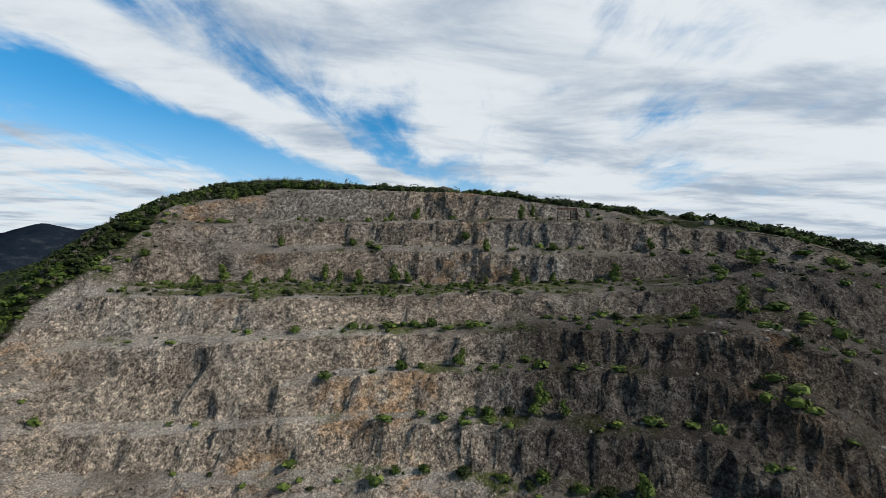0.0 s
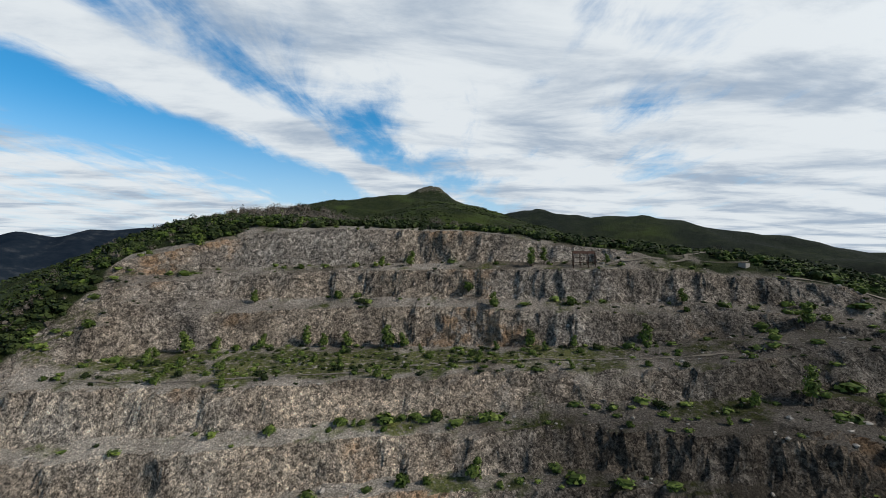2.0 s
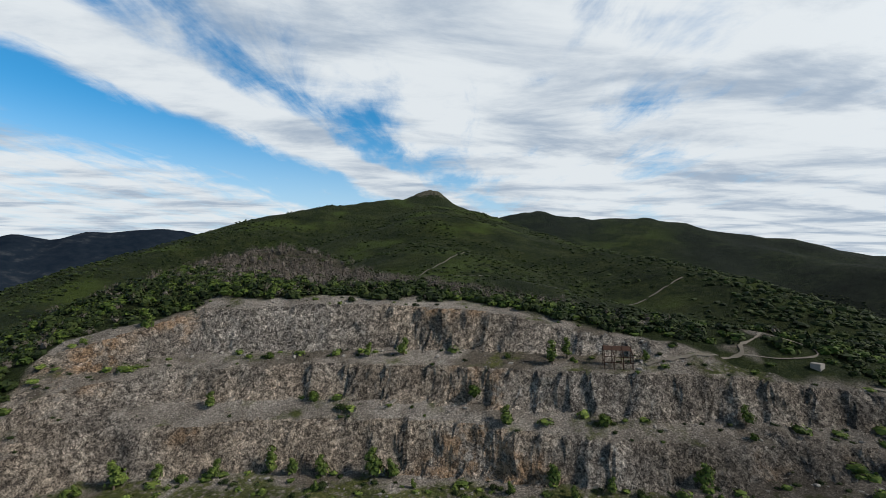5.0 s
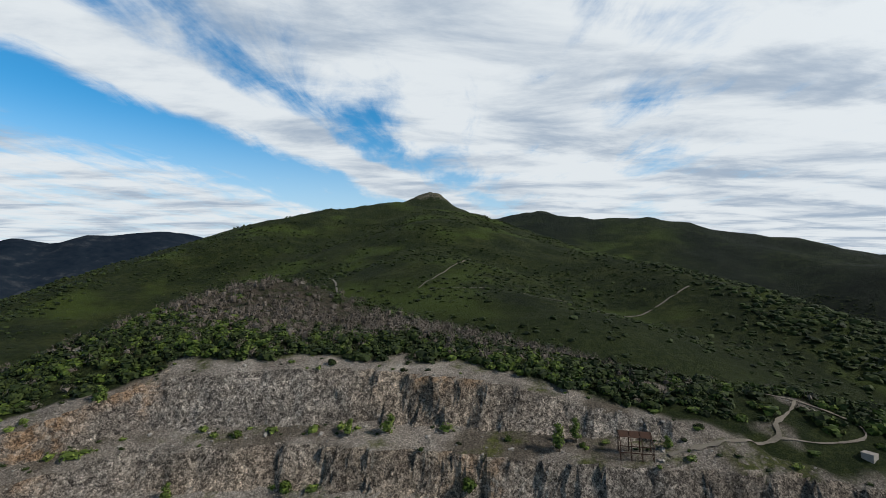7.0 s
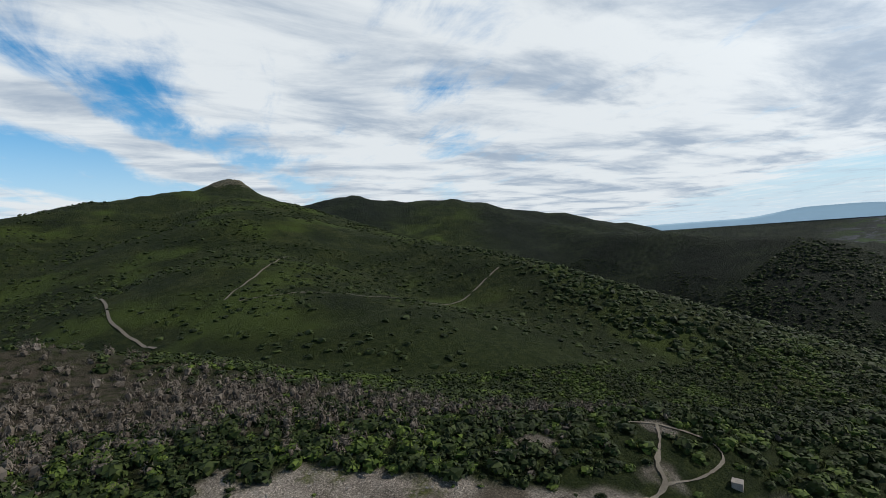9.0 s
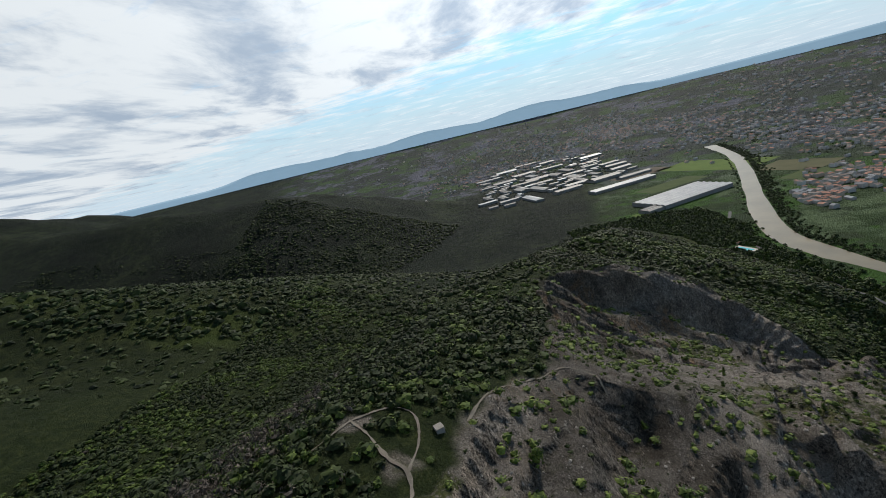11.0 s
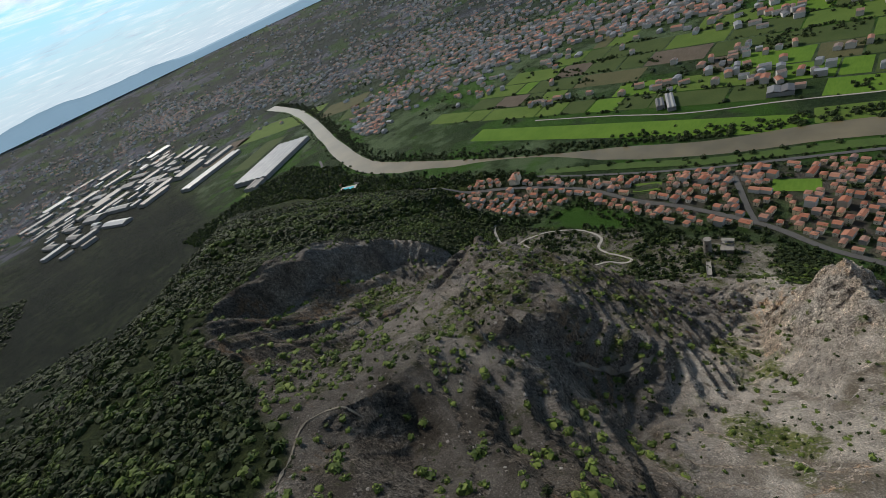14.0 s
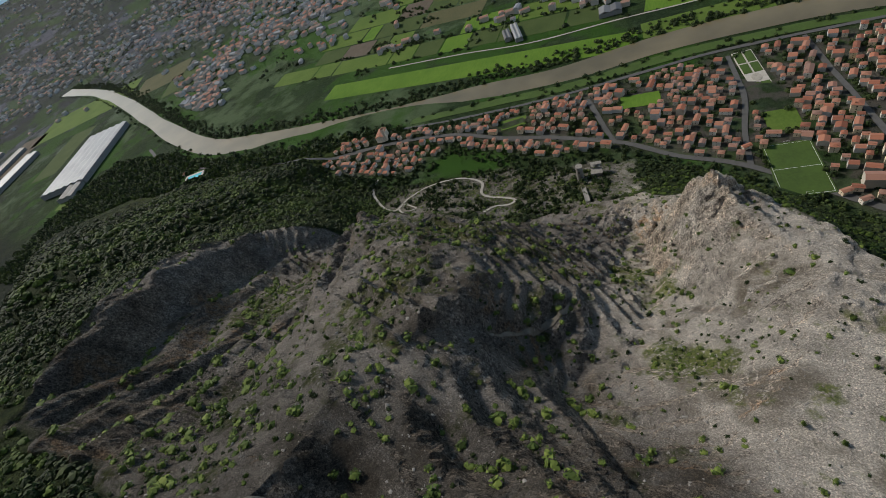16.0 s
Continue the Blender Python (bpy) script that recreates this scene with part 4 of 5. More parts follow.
def thing(name, label, category, group=""):
    return tagged(new(name), label, category, group)


def box(bm, x0, x1, y0, y1, z0, z1, turn=None):
    vs = bmesh.ops.create_cube(bm, size=1)["verts"]
    for v in vs:
        v.co = Vector((x0 + (v.co.x + 0.5) * (x1 - x0), y0 + (v.co.y + 0.5) * (y1 - y0), z0 + (v.co.z + 0.5) * (z1 - z0)))
        if turn:
            v.co = turn @ v.co
    return bm


def prism(bm, pts, y0, y1):
    """A slab with the outline pts in x and z, from y0 to y1."""
    a, b = [bm.verts.new((x, y0, z)) for x, z in pts], [bm.verts.new((x, y1, z)) for x, z in pts]
    bm.faces.new(a), bm.faces.new(b[::-1])
    for i in range(len(pts)):
        j = (i + 1) % len(pts)
        bm.faces.new((a[j], a[i], b[i], b[j]))
    bmesh.ops.recalc_face_normals(bm, faces=bm.faces)
    return bm


def varied(name, stops, rough=0.85, scale=0.8):
    """A coat whose tone differs from object to object."""
    def b(n, bs):
        r = n.N("ShaderNodeObjectInfo").outputs["Random"]
        c = n.ramp(r, stops)
        f = n.calc("ADD", n.calc("MULTIPLY", n.noise(scale, 4), 0.6), n.calc("MULTIPLY", n.noise(scale * 7, 3), 0.4))
        n.put(n.mix(n.calc("MULTIPLY", n.step(f, 0.4, 0.7), 0.35), c, (0.14, 0.105, 0.085)), bs.inputs["Base Color"])
    return surface(name, b, rough)


TILES = varied("terracotta_roof", [(0.0, (0.19, 0.072, 0.045)), (0.35, (0.28, 0.105, 0.062)), (0.7, (0.30, 0.140, 0.090)), (1.0, (0.20, 0.120, 0.095))])
PLASTER = varied("plaster_wall", [(0.0, (0.62, 0.56, 0.47)), (0.3, (0.66, 0.53, 0.32)), (0.5, (0.70, 0.66, 0.60)), (0.75, (0.56, 0.44, 0.30)), (1.0, (0.74, 0.72, 0.68))])
SHUTTER = painted("dark_shutter", (0.07, 0.06, 0.045))
METAL_ROOF = varied("metal_roof", [(0.0, (0.05, 0.05, 0.053)), (0.35, (0.085, 0.086, 0.09)), (0.7, (0.12, 0.122, 0.125)), (1.0, (0.22, 0.225, 0.23))], 0.6, 0.05)
GREY_WALL = painted("grey_panel_wall", (0.20, 0.20, 0.195), None, 0.2)
CONCRETE = painted("weathered_concrete", (0.25, 0.232, 0.208), (0.14, 0.128, 0.112), 0.6, 0.95, 0.8)
RUST = painted("rusty_iron", (0.060, 0.030, 0.020), (0.035, 0.022, 0.017), 2.0, 0.9, 0.8)


def roof_bm(w, d, h, kind):
    bm = bmesh.new()
    o, t = 0.45, 0.25
    rise = 0.30 * w / 2
    if kind == "gable":
        prism(bm, [(-w / 2 - o, h - 0.1), (0, h + rise), (w / 2 + o, h - 0.1), (w / 2 + o, h - 0.1 + t), (0, h + rise + t), (-w / 2 - o, h - 0.1 + t)], -d / 2 - o, d / 2 + o)
    else:
        lo = [bm.verts.new((x, y, h)) for x, y in ((-w / 2 - o, -d / 2 - o), (w / 2 + o, -d / 2 - o), (w / 2 + o, d / 2 + o), (-w / 2 - o, d / 2 + o))]
        mid = [bm.verts.new((v.co.x, v.co.y, h + t)) for v in lo]
        k = max(0.3, d / 2 - w / 2)
        r = [bm.verts.new((0, -k, h + t + rise)), bm.verts.new((0, k, h + t + rise))]
        bm.faces.new(lo[::-1])
        for i in range(4):
            bm.faces.new((lo[i], lo[(i + 1) % 4], mid[(i + 1) % 4], mid[i]))
        bm.faces.new((mid[0], mid[1], r[0])), bm.faces.new((mid[1], mid[2], r[1], r[0]))
        bm.faces.new((mid[2], mid[3], r[1])), bm.faces.new((mid[3], mid[0], r[0], r[1]))
    box(bm, w * 0.18, w * 0.18 + 0.7, d * 0.2, d * 0.2 + 0.9, h, h + rise + 1.0)
    return bm


def house(w, d, storeys, kind, label):
    h = 0.6 + 3.0 * storeys
    ob = thing("house", label, "house", "village houses")
    bm = box(bmesh.new(), -w / 2, w / 2, -d / 2, d / 2, -2.5, h)
    if kind == "gable":
        prism(bm, [(-w / 2, h), (w / 2, h), (0, h + 0.30 * w / 2)], -d / 2, d / 2)
    part("wall", bm, PLASTER, ob)
    part("roof", roof_bm(w, d, h, kind), TILES, ob)
    pane = None
    for s in range(storeys):
        for sx, sy, run in ((1, 0, d), (-1, 0, d), (0, 1, w), (0, -1, w)):
            n = max(1, int(run / 6.5))
            for i in range(n):
                u = (i + 0.5) / n * run - run / 2
                m = pose(sx * w / 2 if sx else u, sy * d / 2 if sy else u, 1.0 + 3.0 * s, 0, 0, 90 if sx else 0)
                if pane is None:
                    pane = part("window", box(bmesh.new(), -0.55, 0.55, -0.05, 0.05, 0, 1.5), SHUTTER, ob)
                    pane.matrix_basis = m
                else:
                    o = new("window", pane.data)
                    o.parent, o.matrix_basis = ob, m
    return ob


KINDS = [(7.5, 8.5, 2, "hip", "two-storey plastered house with hipped terracotta roof"), (7, 12, 2, "gable", "long plastered house with gabled terracotta roof"), (9, 10.5, 3, "hip", "three-storey plastered house with terracotta roof"),
         (6.5, 8, 2, "gable", "small plastered house with gabled tile roof"), (8, 18, 2, "gable", "terrace of houses under one long tile roof"), (9.5, 9.5, 2, "hip", "square villa with hipped terracotta roof")]
PROTOS = [house(*k) for k in KINDS]
used, free = [False] * len(PROTOS), []


def settle(kind, x, y, turn):
    z = float(height(x, y)) + 0.1
    m = pose(x, y, z, 0, 0, turn) @ Matrix.Diagonal((0.72, 0.72, 0.72, 1))
    if not used[kind]:
        used[kind] = True
        PROTOS[kind].matrix_basis = m
    else:
        copy_thing(PROTOS[kind], m)


taken = []


def clear(x, y, r):
    for a, b, q in taken:
        if (x - a) ** 2 + (y - b) ** 2 < (r + q) ** 2:
            return False
    return True


def off_road(x, y, lines, gap):
    return all(along(np.array([x]), np.array([y]), l)[0][0] > gap for l in lines)


taken += [(-31, -172, 17), (-31, -198, 17), (-21, -282, 15), (-19, -304, 15), (-15, -326, 15), (-27, -266, 12), (190, -280, 13), (70, -290, 17), (-30, -240, 13), (349, -281, 13)]
rnd = random.Random(11)
houses, back_rows = 0, []
spots = [(rnd.uniform(-190, 444), rnd.uniform(-362, -125)) for _ in range(14000)]
room = inside(np.array([p[0] for p in spots]), np.array([p[1] for p in spots]), VILLAGE)
room = np.where(height([p[0] for p in spots], [p[1] for p in spots]) < 12, room, -1)
for (x, y), d in zip(spots, room):
    if d < 4:
        continue
    k = rnd.choices(range(6), (4, 3, 2, 5, 2, 3))[0]
    r = 0.72 * 0.5 * max(KINDS[k][0], KINDS[k][1]) * 0.78 + 0.5
    if not clear(x, y, r) or not off_road(x, y, STREETS, 2.6 + 0.72 * KINDS[k][0] * 0.45):
        continue
    taken.append((x, y, r))
    turn = (-14 if x < 170 else -4) + rnd.choice((0, 90)) + rnd.uniform(-4, 4)
    if houses < 285 and x > -110:
        houses += 1
        settle(k, x, y, turn)
    elif len(back_rows) < 230:
        back_rows.append((x, y, 0.72 * KINDS[k][0], 0.72 * KINDS[k][1], 2.4 * KINDS[k][2], radians(turn)))

# ---- works and sheds on the plain ----
WHITE_ROOF = painted("white_metal_roof", (0.33, 0.345, 0.36), (0.19, 0.20, 0.215), 0.04, 0.55)


def shed(x, y, w, d, h, turn, bays, label="pale metal-roofed industrial shed", cover=None):
    """A hall of parallel bays with low gabled roofs."""
    ob = thing("factory_shed", label, "factory", "industrial sheds")
    ob.matrix_basis = pose(x, y, float(max(height(x, y), 0)), 0, 0, turn)
    part("wall", box(bmesh.new(), -w / 2, w / 2, -d / 2, d / 2, -1, h), GREY_WALL, ob)
    b = w / bays
    first = None
    for i in range(bays):
        x0 = -w / 2 + i * b
        if first is None:
            bm = prism(bmesh.new(), [(0.15, h), (b * 0.5, h + 0.09 * b + 0.6), (b - 0.15, h), (b - 0.15, h + 0.4), (b * 0.5, h + 0.09 * b + 1.0), (0.15, h + 0.4)], -d / 2 - 0.3, d / 2 + 0.3)
            first = part("roof", bm, cover or METAL_ROOF, ob)
            first.location.x = x0
        else:
            o = new("roof", first.data)
            o.parent = ob
            o.location.x = x0
    taken.append((x, y, max(w, d) * 0.5))


shed(1105, -362, 105, 205, 9, 22, 6, "large white factory hall with six roof bays", WHITE_ROOF)
shed(1030, -262, 34, 50, 7, 22, 2)
shed(1405, -322, 40, 215, 8, 17, 2, "long narrow white industrial hall", WHITE_ROOF)
rnd = random.Random(23)
for _ in range(520):
    x, y = rnd.gauss(1800, 270), rnd.uniform(-450, 90)
    w, d = rnd.choice(((16, 40), (24, 70), (30, 120), (44, 80), (50, 110), (20, 34), (34, 90)))
    if 1470 < x < 2450 and clear(x, y, 0.22 * (w + d)) and height(x, y) < 30 and along(np.array([x]), np.array([y]), RIVER)[0][0] > 80:
        shed(x, y, w, d, rnd.uniform(5, 9), 17 + rnd.uniform(-4, 4) + rnd.choice((0, 0, 0, 90)), rnd.choice((1, 1, 2)), "grey metal-roofed industrial shed among others", WHITE_ROOF if rnd.random() < 0.14 else None)
for x, y, w, d, t in ((224, -483, 10, 46, 20), (236, -480, 10, 26, 20), (107, -484, 26, 18, 5), (690, -880, 40, 26, 5)):
    shed(x, y, w, d, 5, t, 2, "low white farm shed")


# ---- far towns: too many to count ----
def gabled(n, x, y, w, d, h, turn):
    """n simple gabled houses in arrays: corner coordinates and quads; the last two quads are the roof."""
    c, s = np.cos(turn), np.sin(turn)
    z0 = np.maximum(height(x, y), 0) - 1
    u = np.stack([-w, w, w, -w, -w, w, w, -w, w * 0, w * 0], 1) * 0.5
    v = np.stack([-d, -d, d, d, -d, -d, d, d, -d, d], 1) * 0.5
    z = np.stack([z0] * 4 + [z0 + h] * 4 + [z0 + h + 0.16 * w] * 2, 1)
    co = np.stack([x[:, None] + u * c[:, None] - v * s[:, None], y[:, None] + u * s[:, None] + v * c[:, None], z], -1)
    f = np.array([(0, 1, 5, 4), (1, 2, 6, 5), (2, 3, 7, 6), (3, 0, 4, 7), (4, 5, 8, 8), (6, 7, 9, 9), (5, 6, 9, 8), (7, 4, 8, 9)])
    return co.reshape(-1, 3), (f[None] + (np.arange(n) * 10)[:, None, None]).reshape(-1, 4), np.tile(np.array([0, 0, 0, 0, 0, 0, 1, 1]), n)


def island_coat(name, stops):
    def b(n, bs):
        n.put(n.ramp(n.N("ShaderNodeNewGeometry").outputs["Random Per Island"], stops), bs.inputs["Base Color"])
    return surface(name, b, 0.85)


FAR_TILE = island_coat("far_roofs", [(0.0, (0.24, 0.10, 0.066)), (0.3, (0.28, 0.14, 0.10)), (0.5, (0.20, 0.145, 0.12)), (0.75, (0.10, 0.10, 0.108)), (1.0, (0.26, 0.275, 0.295))])
FAR_WALL = island_coat("far_walls", [(0.0, (0.36, 0.34, 0.32)), (0.4, (0.36, 0.32, 0.26)), (0.7, (0.44, 0.44, 0.43)), (1.0, (0.28, 0.265, 0.25))])


ROW_TILE = island_coat("row_roofs", [(0.0, (0.20, 0.076, 0.047)), (0.4, (0.29, 0.115, 0.070)), (0.8, (0.30, 0.145, 0.095)), (1.0, (0.21, 0.125, 0.10))])
back = np.array(back_rows)
co, f, idx = gabled(len(back), *back.T)
tagged(quads("village_quarter", co, f, [FAR_WALL, ROW_TILE], False, idx), "close rows of tiled village houses", "village", kind="stuff")


def town(label, centres, n, seed, size=(7, 13)):
    g = np.random.default_rng(seed)
    k = g.choice(len(centres), n, p=np.array([c[4] for c in centres]) / sum(c[4] for c in centres))
    C = np.array([c[:4] for c in centres])[k]
    x, y = C[:, 0] + g.normal(0, 1, n) * C[:, 2], C[:, 1] + g.normal(0, 1, n) * C[:, 3]
    gap = fbm(x / 260, y / 260, 3, seed + 60) + 0.3 * g.normal(0, 1, n) > -0.05
    x, y = x[gap | (n < 1500)], y[gap | (n < 1500)]
    dr = along(x, y, RIVER)[0]
    keep = (dr > 62) & (height(x, y) < 240) & ((np.hypot(x - 30, y - 90) > 1900) | (height(x, y) < 8))
    x, y = x[keep], y[keep]
    # loosen the crowd so that roofs do not run into one another
    cell = np.unique(np.stack([np.floor(x / 15), np.floor(y / 15)], 1), axis=0, return_index=True)[1]
    x, y = x[cell], y[cell]
    n = len(x)
    far = 1 + 0.15 * sstep(np.hypot(x - 30, y - 90), 1500, 3500)
    co, f, idx = gabled(n, x, y, g.uniform(*size, n) * far, g.uniform(size[0], size[1] * 1.5, n) * far, g.uniform(5, 9, n) * far, g.choice([0.1, 1.67], n) + g.normal(0, 0.15, n))
    tagged(quads("distant_town", co, f, [FAR_WALL, FAR_TILE], False, idx), label, "town", kind="stuff")


town("distant village of tiled roofs across the river", [(881, -505, 34, 20, 3), (940, -600, 45, 50, 3), (969, -712, 60, 60, 3), (776, -790, 110, 60, 8), (710, -935, 130, 70, 8), (519, -994, 130, 70, 7), (366, -880, 60, 30, 3), (231, -905, 110, 50, 5), (60, -800, 110, 50, 4)], 1300, 3)
town("scattered farmhouses and hamlets between the fields", [(415, -541, 25, 10, 2), (256, -541, 25, 10, 2), (171, -596, 40, 22, 3), (116, -538, 30, 16, 3), (613, -608, 40, 16, 2), (-150, -560, 140, 60, 3), (360, -700, 120, 50, 1)], 130, 4, (6, 10))
town("distant towns spread over the wide plain", [(1157, -1027, 260, 150, 5), (1833, -1283, 420, 300, 6), (2500, -900, 500, 300, 5), (500, -1500, 600, 250, 6), (-600, -1300, 500, 300, 4), (2700, -1900, 700, 500, 5), (3200, -300, 400, 500, 5), (0, -2400, 1300, 500, 5), (2600, 0, 300, 200, 4), (1700, -1900, 500, 260, 5), (-1500, -900, 500, 300, 3), (2900, -700, 260, 200, 5)], 8500, 5, (7, 12))


# ---- leaves in the thousands ----
def icosphere(sub):
    bm = bmesh.new()
    bmesh.ops.create_icosphere(bm, subdivisions=sub, radius=1)
    co = np.array([v.co[:] for v in bm.verts])
    f = np.array([[v.index for v in q.verts] for q in bm.faces])
    bm.free()
    return co, f


def bush_shape(g, leaves, flat=0.75, sliver=1.0, core=0.78, sub=1):
    """A lumpy core with loose leaf sprays standing out of it: triangles round the origin, about one metre in radius."""
    co, f = icosphere(sub)
    co = co * core * (1 + 0.28 * g.normal(0, 1, (len(co), 1)))
    V, F = [co], [f]
    base = len(co)
    d = g.normal(0, 1, (leaves, 3))
    d[:, 2] = np.abs(d[:, 2]) * 0.9 - 0.15
    d /= np.linalg.norm(d, axis=1)[:, None]
    c = d * g.uniform(0.72, 1.12, (leaves, 1))
    a = np.cross(d, g.normal(0, 1, (leaves, 3)))
    a /= np.linalg.norm(a, axis=1)[:, None]
    b = np.cross(d, a) * 0.95 + d * 0.3
    s = g.uniform(0.22, 0.42, (leaves, 1))
    tri = np.stack([c - a * s * sliver, c + a * s * sliver, c + b * s * 1.5], 1).reshape(-1, 3)
    V.append(tri)
    F.append(base + np.arange(leaves * 3).reshape(-1, 3))
    V = np.vstack(V) * np.array([1, 1, flat])
    V[:, 2] += flat * 0.45
    return V, np.vstack(F)


def scatter(name, shapes, x, y, size, tall, mat, label, category, seed, z=None):
    """All the bushes of one kind, as one object."""
    g = np.random.default_rng(seed)
    z = height(x, y) if z is None else z
    pick = g.integers(0, len(shapes), len(x))
    turn = g.uniform(0, 6.283, len(x))
    V, F, base = [], [], 0
    for k, (v, f) in enumerate(shapes):
        i = np.where(pick == k)[0]
        c, s = np.cos(turn[i])[:, None], np.sin(turn[i])[:, None]
        sz = size[i][:, None]
        P = np.stack([x[i][:, None] + sz * (v[None, :, 0] * c - v[None, :, 1] * s), y[i][:, None] + sz * (v[None, :, 0] * s + v[None, :, 1] * c), z[i][:, None] + sz * tall[i][:, None] * v[None, :, 2] - 0.1 * sz], -1)
        V.append(P.reshape(-1, 3))
        F.append((f[None] + (base + np.arange(len(i)) * len(v))[:, None, None]).reshape(-1, 3))
        base += len(i) * len(v)
    return tagged(quads(name, np.vstack(V), np.vstack(F), mat), label, category, kind="stuff")


def jittered(x0, x1, y0, y1, gap, g):
    x, y = np.meshgrid(np.arange(x0, x1, gap), np.arange(y0, y1, gap))
    return (x + g.uniform(-0.5, 0.5, x.shape) * gap).ravel(), (y + g.uniform(-0.5, 0.5, y.shape) * gap).ravel()


g = np.random.default_rng(8)
BUSH = [bush_shape(g, 26) for _ in range(6)]
TWIG = [bush_shape(g, 34, 0.95, 0.22, 0.5) for _ in range(5)]
FARB = [bush_shape(g, 10, 0.8, 1.0, 0.9) for _ in range(4)]
ROUND = [bush_shape(g, 40, 1.0) for _ in range(5)]

x, y = jittered(-230, 640, -230, 330, 3.0, g)
h, rock, _ = land(x, y)
dry = dry_wood(x, y)
patchy = fbm(x / 40, y / 40, 3, 61)
on = (rock < 0.4) & (h > 7) & (patchy + g.uniform(-0.5, 0.5, len(x)) > -0.42)
on &= (x < 470) | (y < 130 - 0.1 * x)
on &= (x < 330) | (g.uniform(0, 1, len(x)) < 0.5)
on &= (np.hypot(x - 96, y - 148) > 15) | (g.uniform(0, 1, len(x)) < 0.75)
for line in [*RIM_PATHS, TRACK, LOOP]:
    on &= along(x, y, line)[0] > 2.2
on &= np.hypot(x - 90, y - 142) > 4.5
bare_wood = on & (dry * 1.15 + 0.25 * g.normal(0, 1, len(x)) > 0.62)
bright = on & ~bare_wood & (fbm(x / 28, y / 28, 3, 66) + 0.25 * g.normal(0, 1, len(x)) > 0.15 - 0.12 * sstep(x - y, 350, 600) - 0.07 * sstep(x, 120, 200))
green = on & ~bare_wood & ~bright
for sel, name, shapes, mat, label, lo, hi, tl in ((green, "evergreen_scrub", BUSH, SCRUB, "dense dark green scrub covering the hillside", 1.1, 2.5, (0.7, 1.2)), (bright, "light_green_scrub", BUSH, BRIGHT, "lighter yellow-green bushes among the scrub", 1.0, 2.2, (0.7, 1.1)), (bare_wood, "leafless_scrub", TWIG, TWIGS, "leafless grey-brown wood on the hilltop", 1.0, 2.0, (1.0, 1.7))):
    i = np.where(sel)[0]
    scatter(name, shapes, x[i], y[i], g.uniform(lo, hi, len(i)) * (1 + 0.9 * sstep(x[i], 290, 460)), g.uniform(*tl, len(i)), mat, label, "scrub", 12)

# thick growth on the flank west of the terraces and along the rim
x, y = jittered(-150, 150, 60, 205, 2.3, g)
h, rock, _ = land(x, y)
i = np.where((rock < 0.4) & ((x < -80) | (y > 160 - 0.12 * x)) & (np.hypot(x - 85, y - 152) > 13) & (g.uniform(0, 1, len(x)) < 0.8))[0]
k = g.uniform(0, 1, len(i)) + 0.35 * fbm(x[i] / 20, y[i] / 20, 3, 67)
for sel, shapes, mat, name, label in ((k < 0.62, BUSH, SCRUB, "evergreen_scrub", "dense dark green bushes on the quarry flank"), ((k >= 0.62) & (k < 0.85), BUSH, BRIGHT, "light_green_scrub", "lighter green bushes on the quarry flank"), (k >= 0.85, TWIG, TWIGS, "leafless_scrub", "leafless grey bushes on the quarry flank")):
    j = i[sel]
    scatter(name, shapes, x[j], y[j], g.uniform(0.7, 1.6, len(j)), g.uniform(0.9, 1.5, len(j)), mat, label, "scrub", 23)

# the farther slopes
x, y = jittered(-700, 1100, -260, 1350, 10.5, g)
h, rock, _ = land(x, y)
sel = ((x < -228) | (x > 638) | (y > 328) | ((x > 468) & (y > 128 - 0.1 * x))) & (h > 8) & (fbm(x / 90, y / 90, 3, 71) + g.uniform(-0.4, 0.4, len(x)) > 0.02)
i = np.where(sel)[0]
scatter("mountain_scrub", FARB, x[i], y[i], g.uniform(1.6, 3.8, len(i)), g.uniform(0.5, 0.9, len(i)), SCRUB, "low scrub dotted over the mountain slopes", "scrub", 13)

# closed woods on the slopes beyond the eastern hollow
x, y = jittered(330, 1350, -60, 760, 9.0, g)
h, rock, _ = land(x, y)
i = np.where((rock < 0.3) & (h > 3) & ((x > 468) | (y > 328)) & (fbm(x / 70, y / 70, 3, 72) + g.uniform(-0.5, 0.5, len(x)) > -0.3))[0]
k = fbm(x[i] / 110, y[i] / 110, 3, 73) + 0.2 * g.normal(0, 1, len(i)) > 0.22
scatter("dark_woods", FARB, x[i[~k]], y[i[~k]], g.uniform(2.5, 5.2, (~k).sum()), g.uniform(0.6, 1.0, (~k).sum()), SCRUB, "dark closed woods on the shaded slopes", "woods", 24)
scatter("light_woods", FARB, x[i[k]], y[i[k]], g.uniform(2.2, 4.4, k.sum()), g.uniform(0.6, 1.0, k.sum()), RIVERSIDE, "mid-green woods on the shaded slopes", "woods", 25)

# low plants on the quarry floors and terraces
x, y = jittered(-105, 318, -200, 180, 2.6, g)
h, rock, cut = land(x, y)
e = 1.0
sl = np.hypot(height(x + e, y) - height(x - e, y), height(x, y + e) - height(x, y - e)) / (2 * e)
p = 0.12 + 0.6 * np.clip(greenery(x, y), 0, 1.2) + 0.22 * (fbm(x / 20, y / 20, 3, 81) > 0.28)
foot = np.maximum(height(x, y + 4), height(x - 2, y + 3.5)) - h
p = p + 0.55 * cut * (foot > 2.2) * (fbm(x / 14, y / 14, 3, 82) > -0.15) + 0.30 * spot(x, y, 125, 55, 60, 45) * (fbm(x / 11, y / 11, 3, 84) > 0.02)
i = np.where((rock > 0.6) & (sl < 1.05) & (g.uniform(0, 1, len(x)) < p))[0]
k = g.uniform(0, 1, len(i)) < 0.55
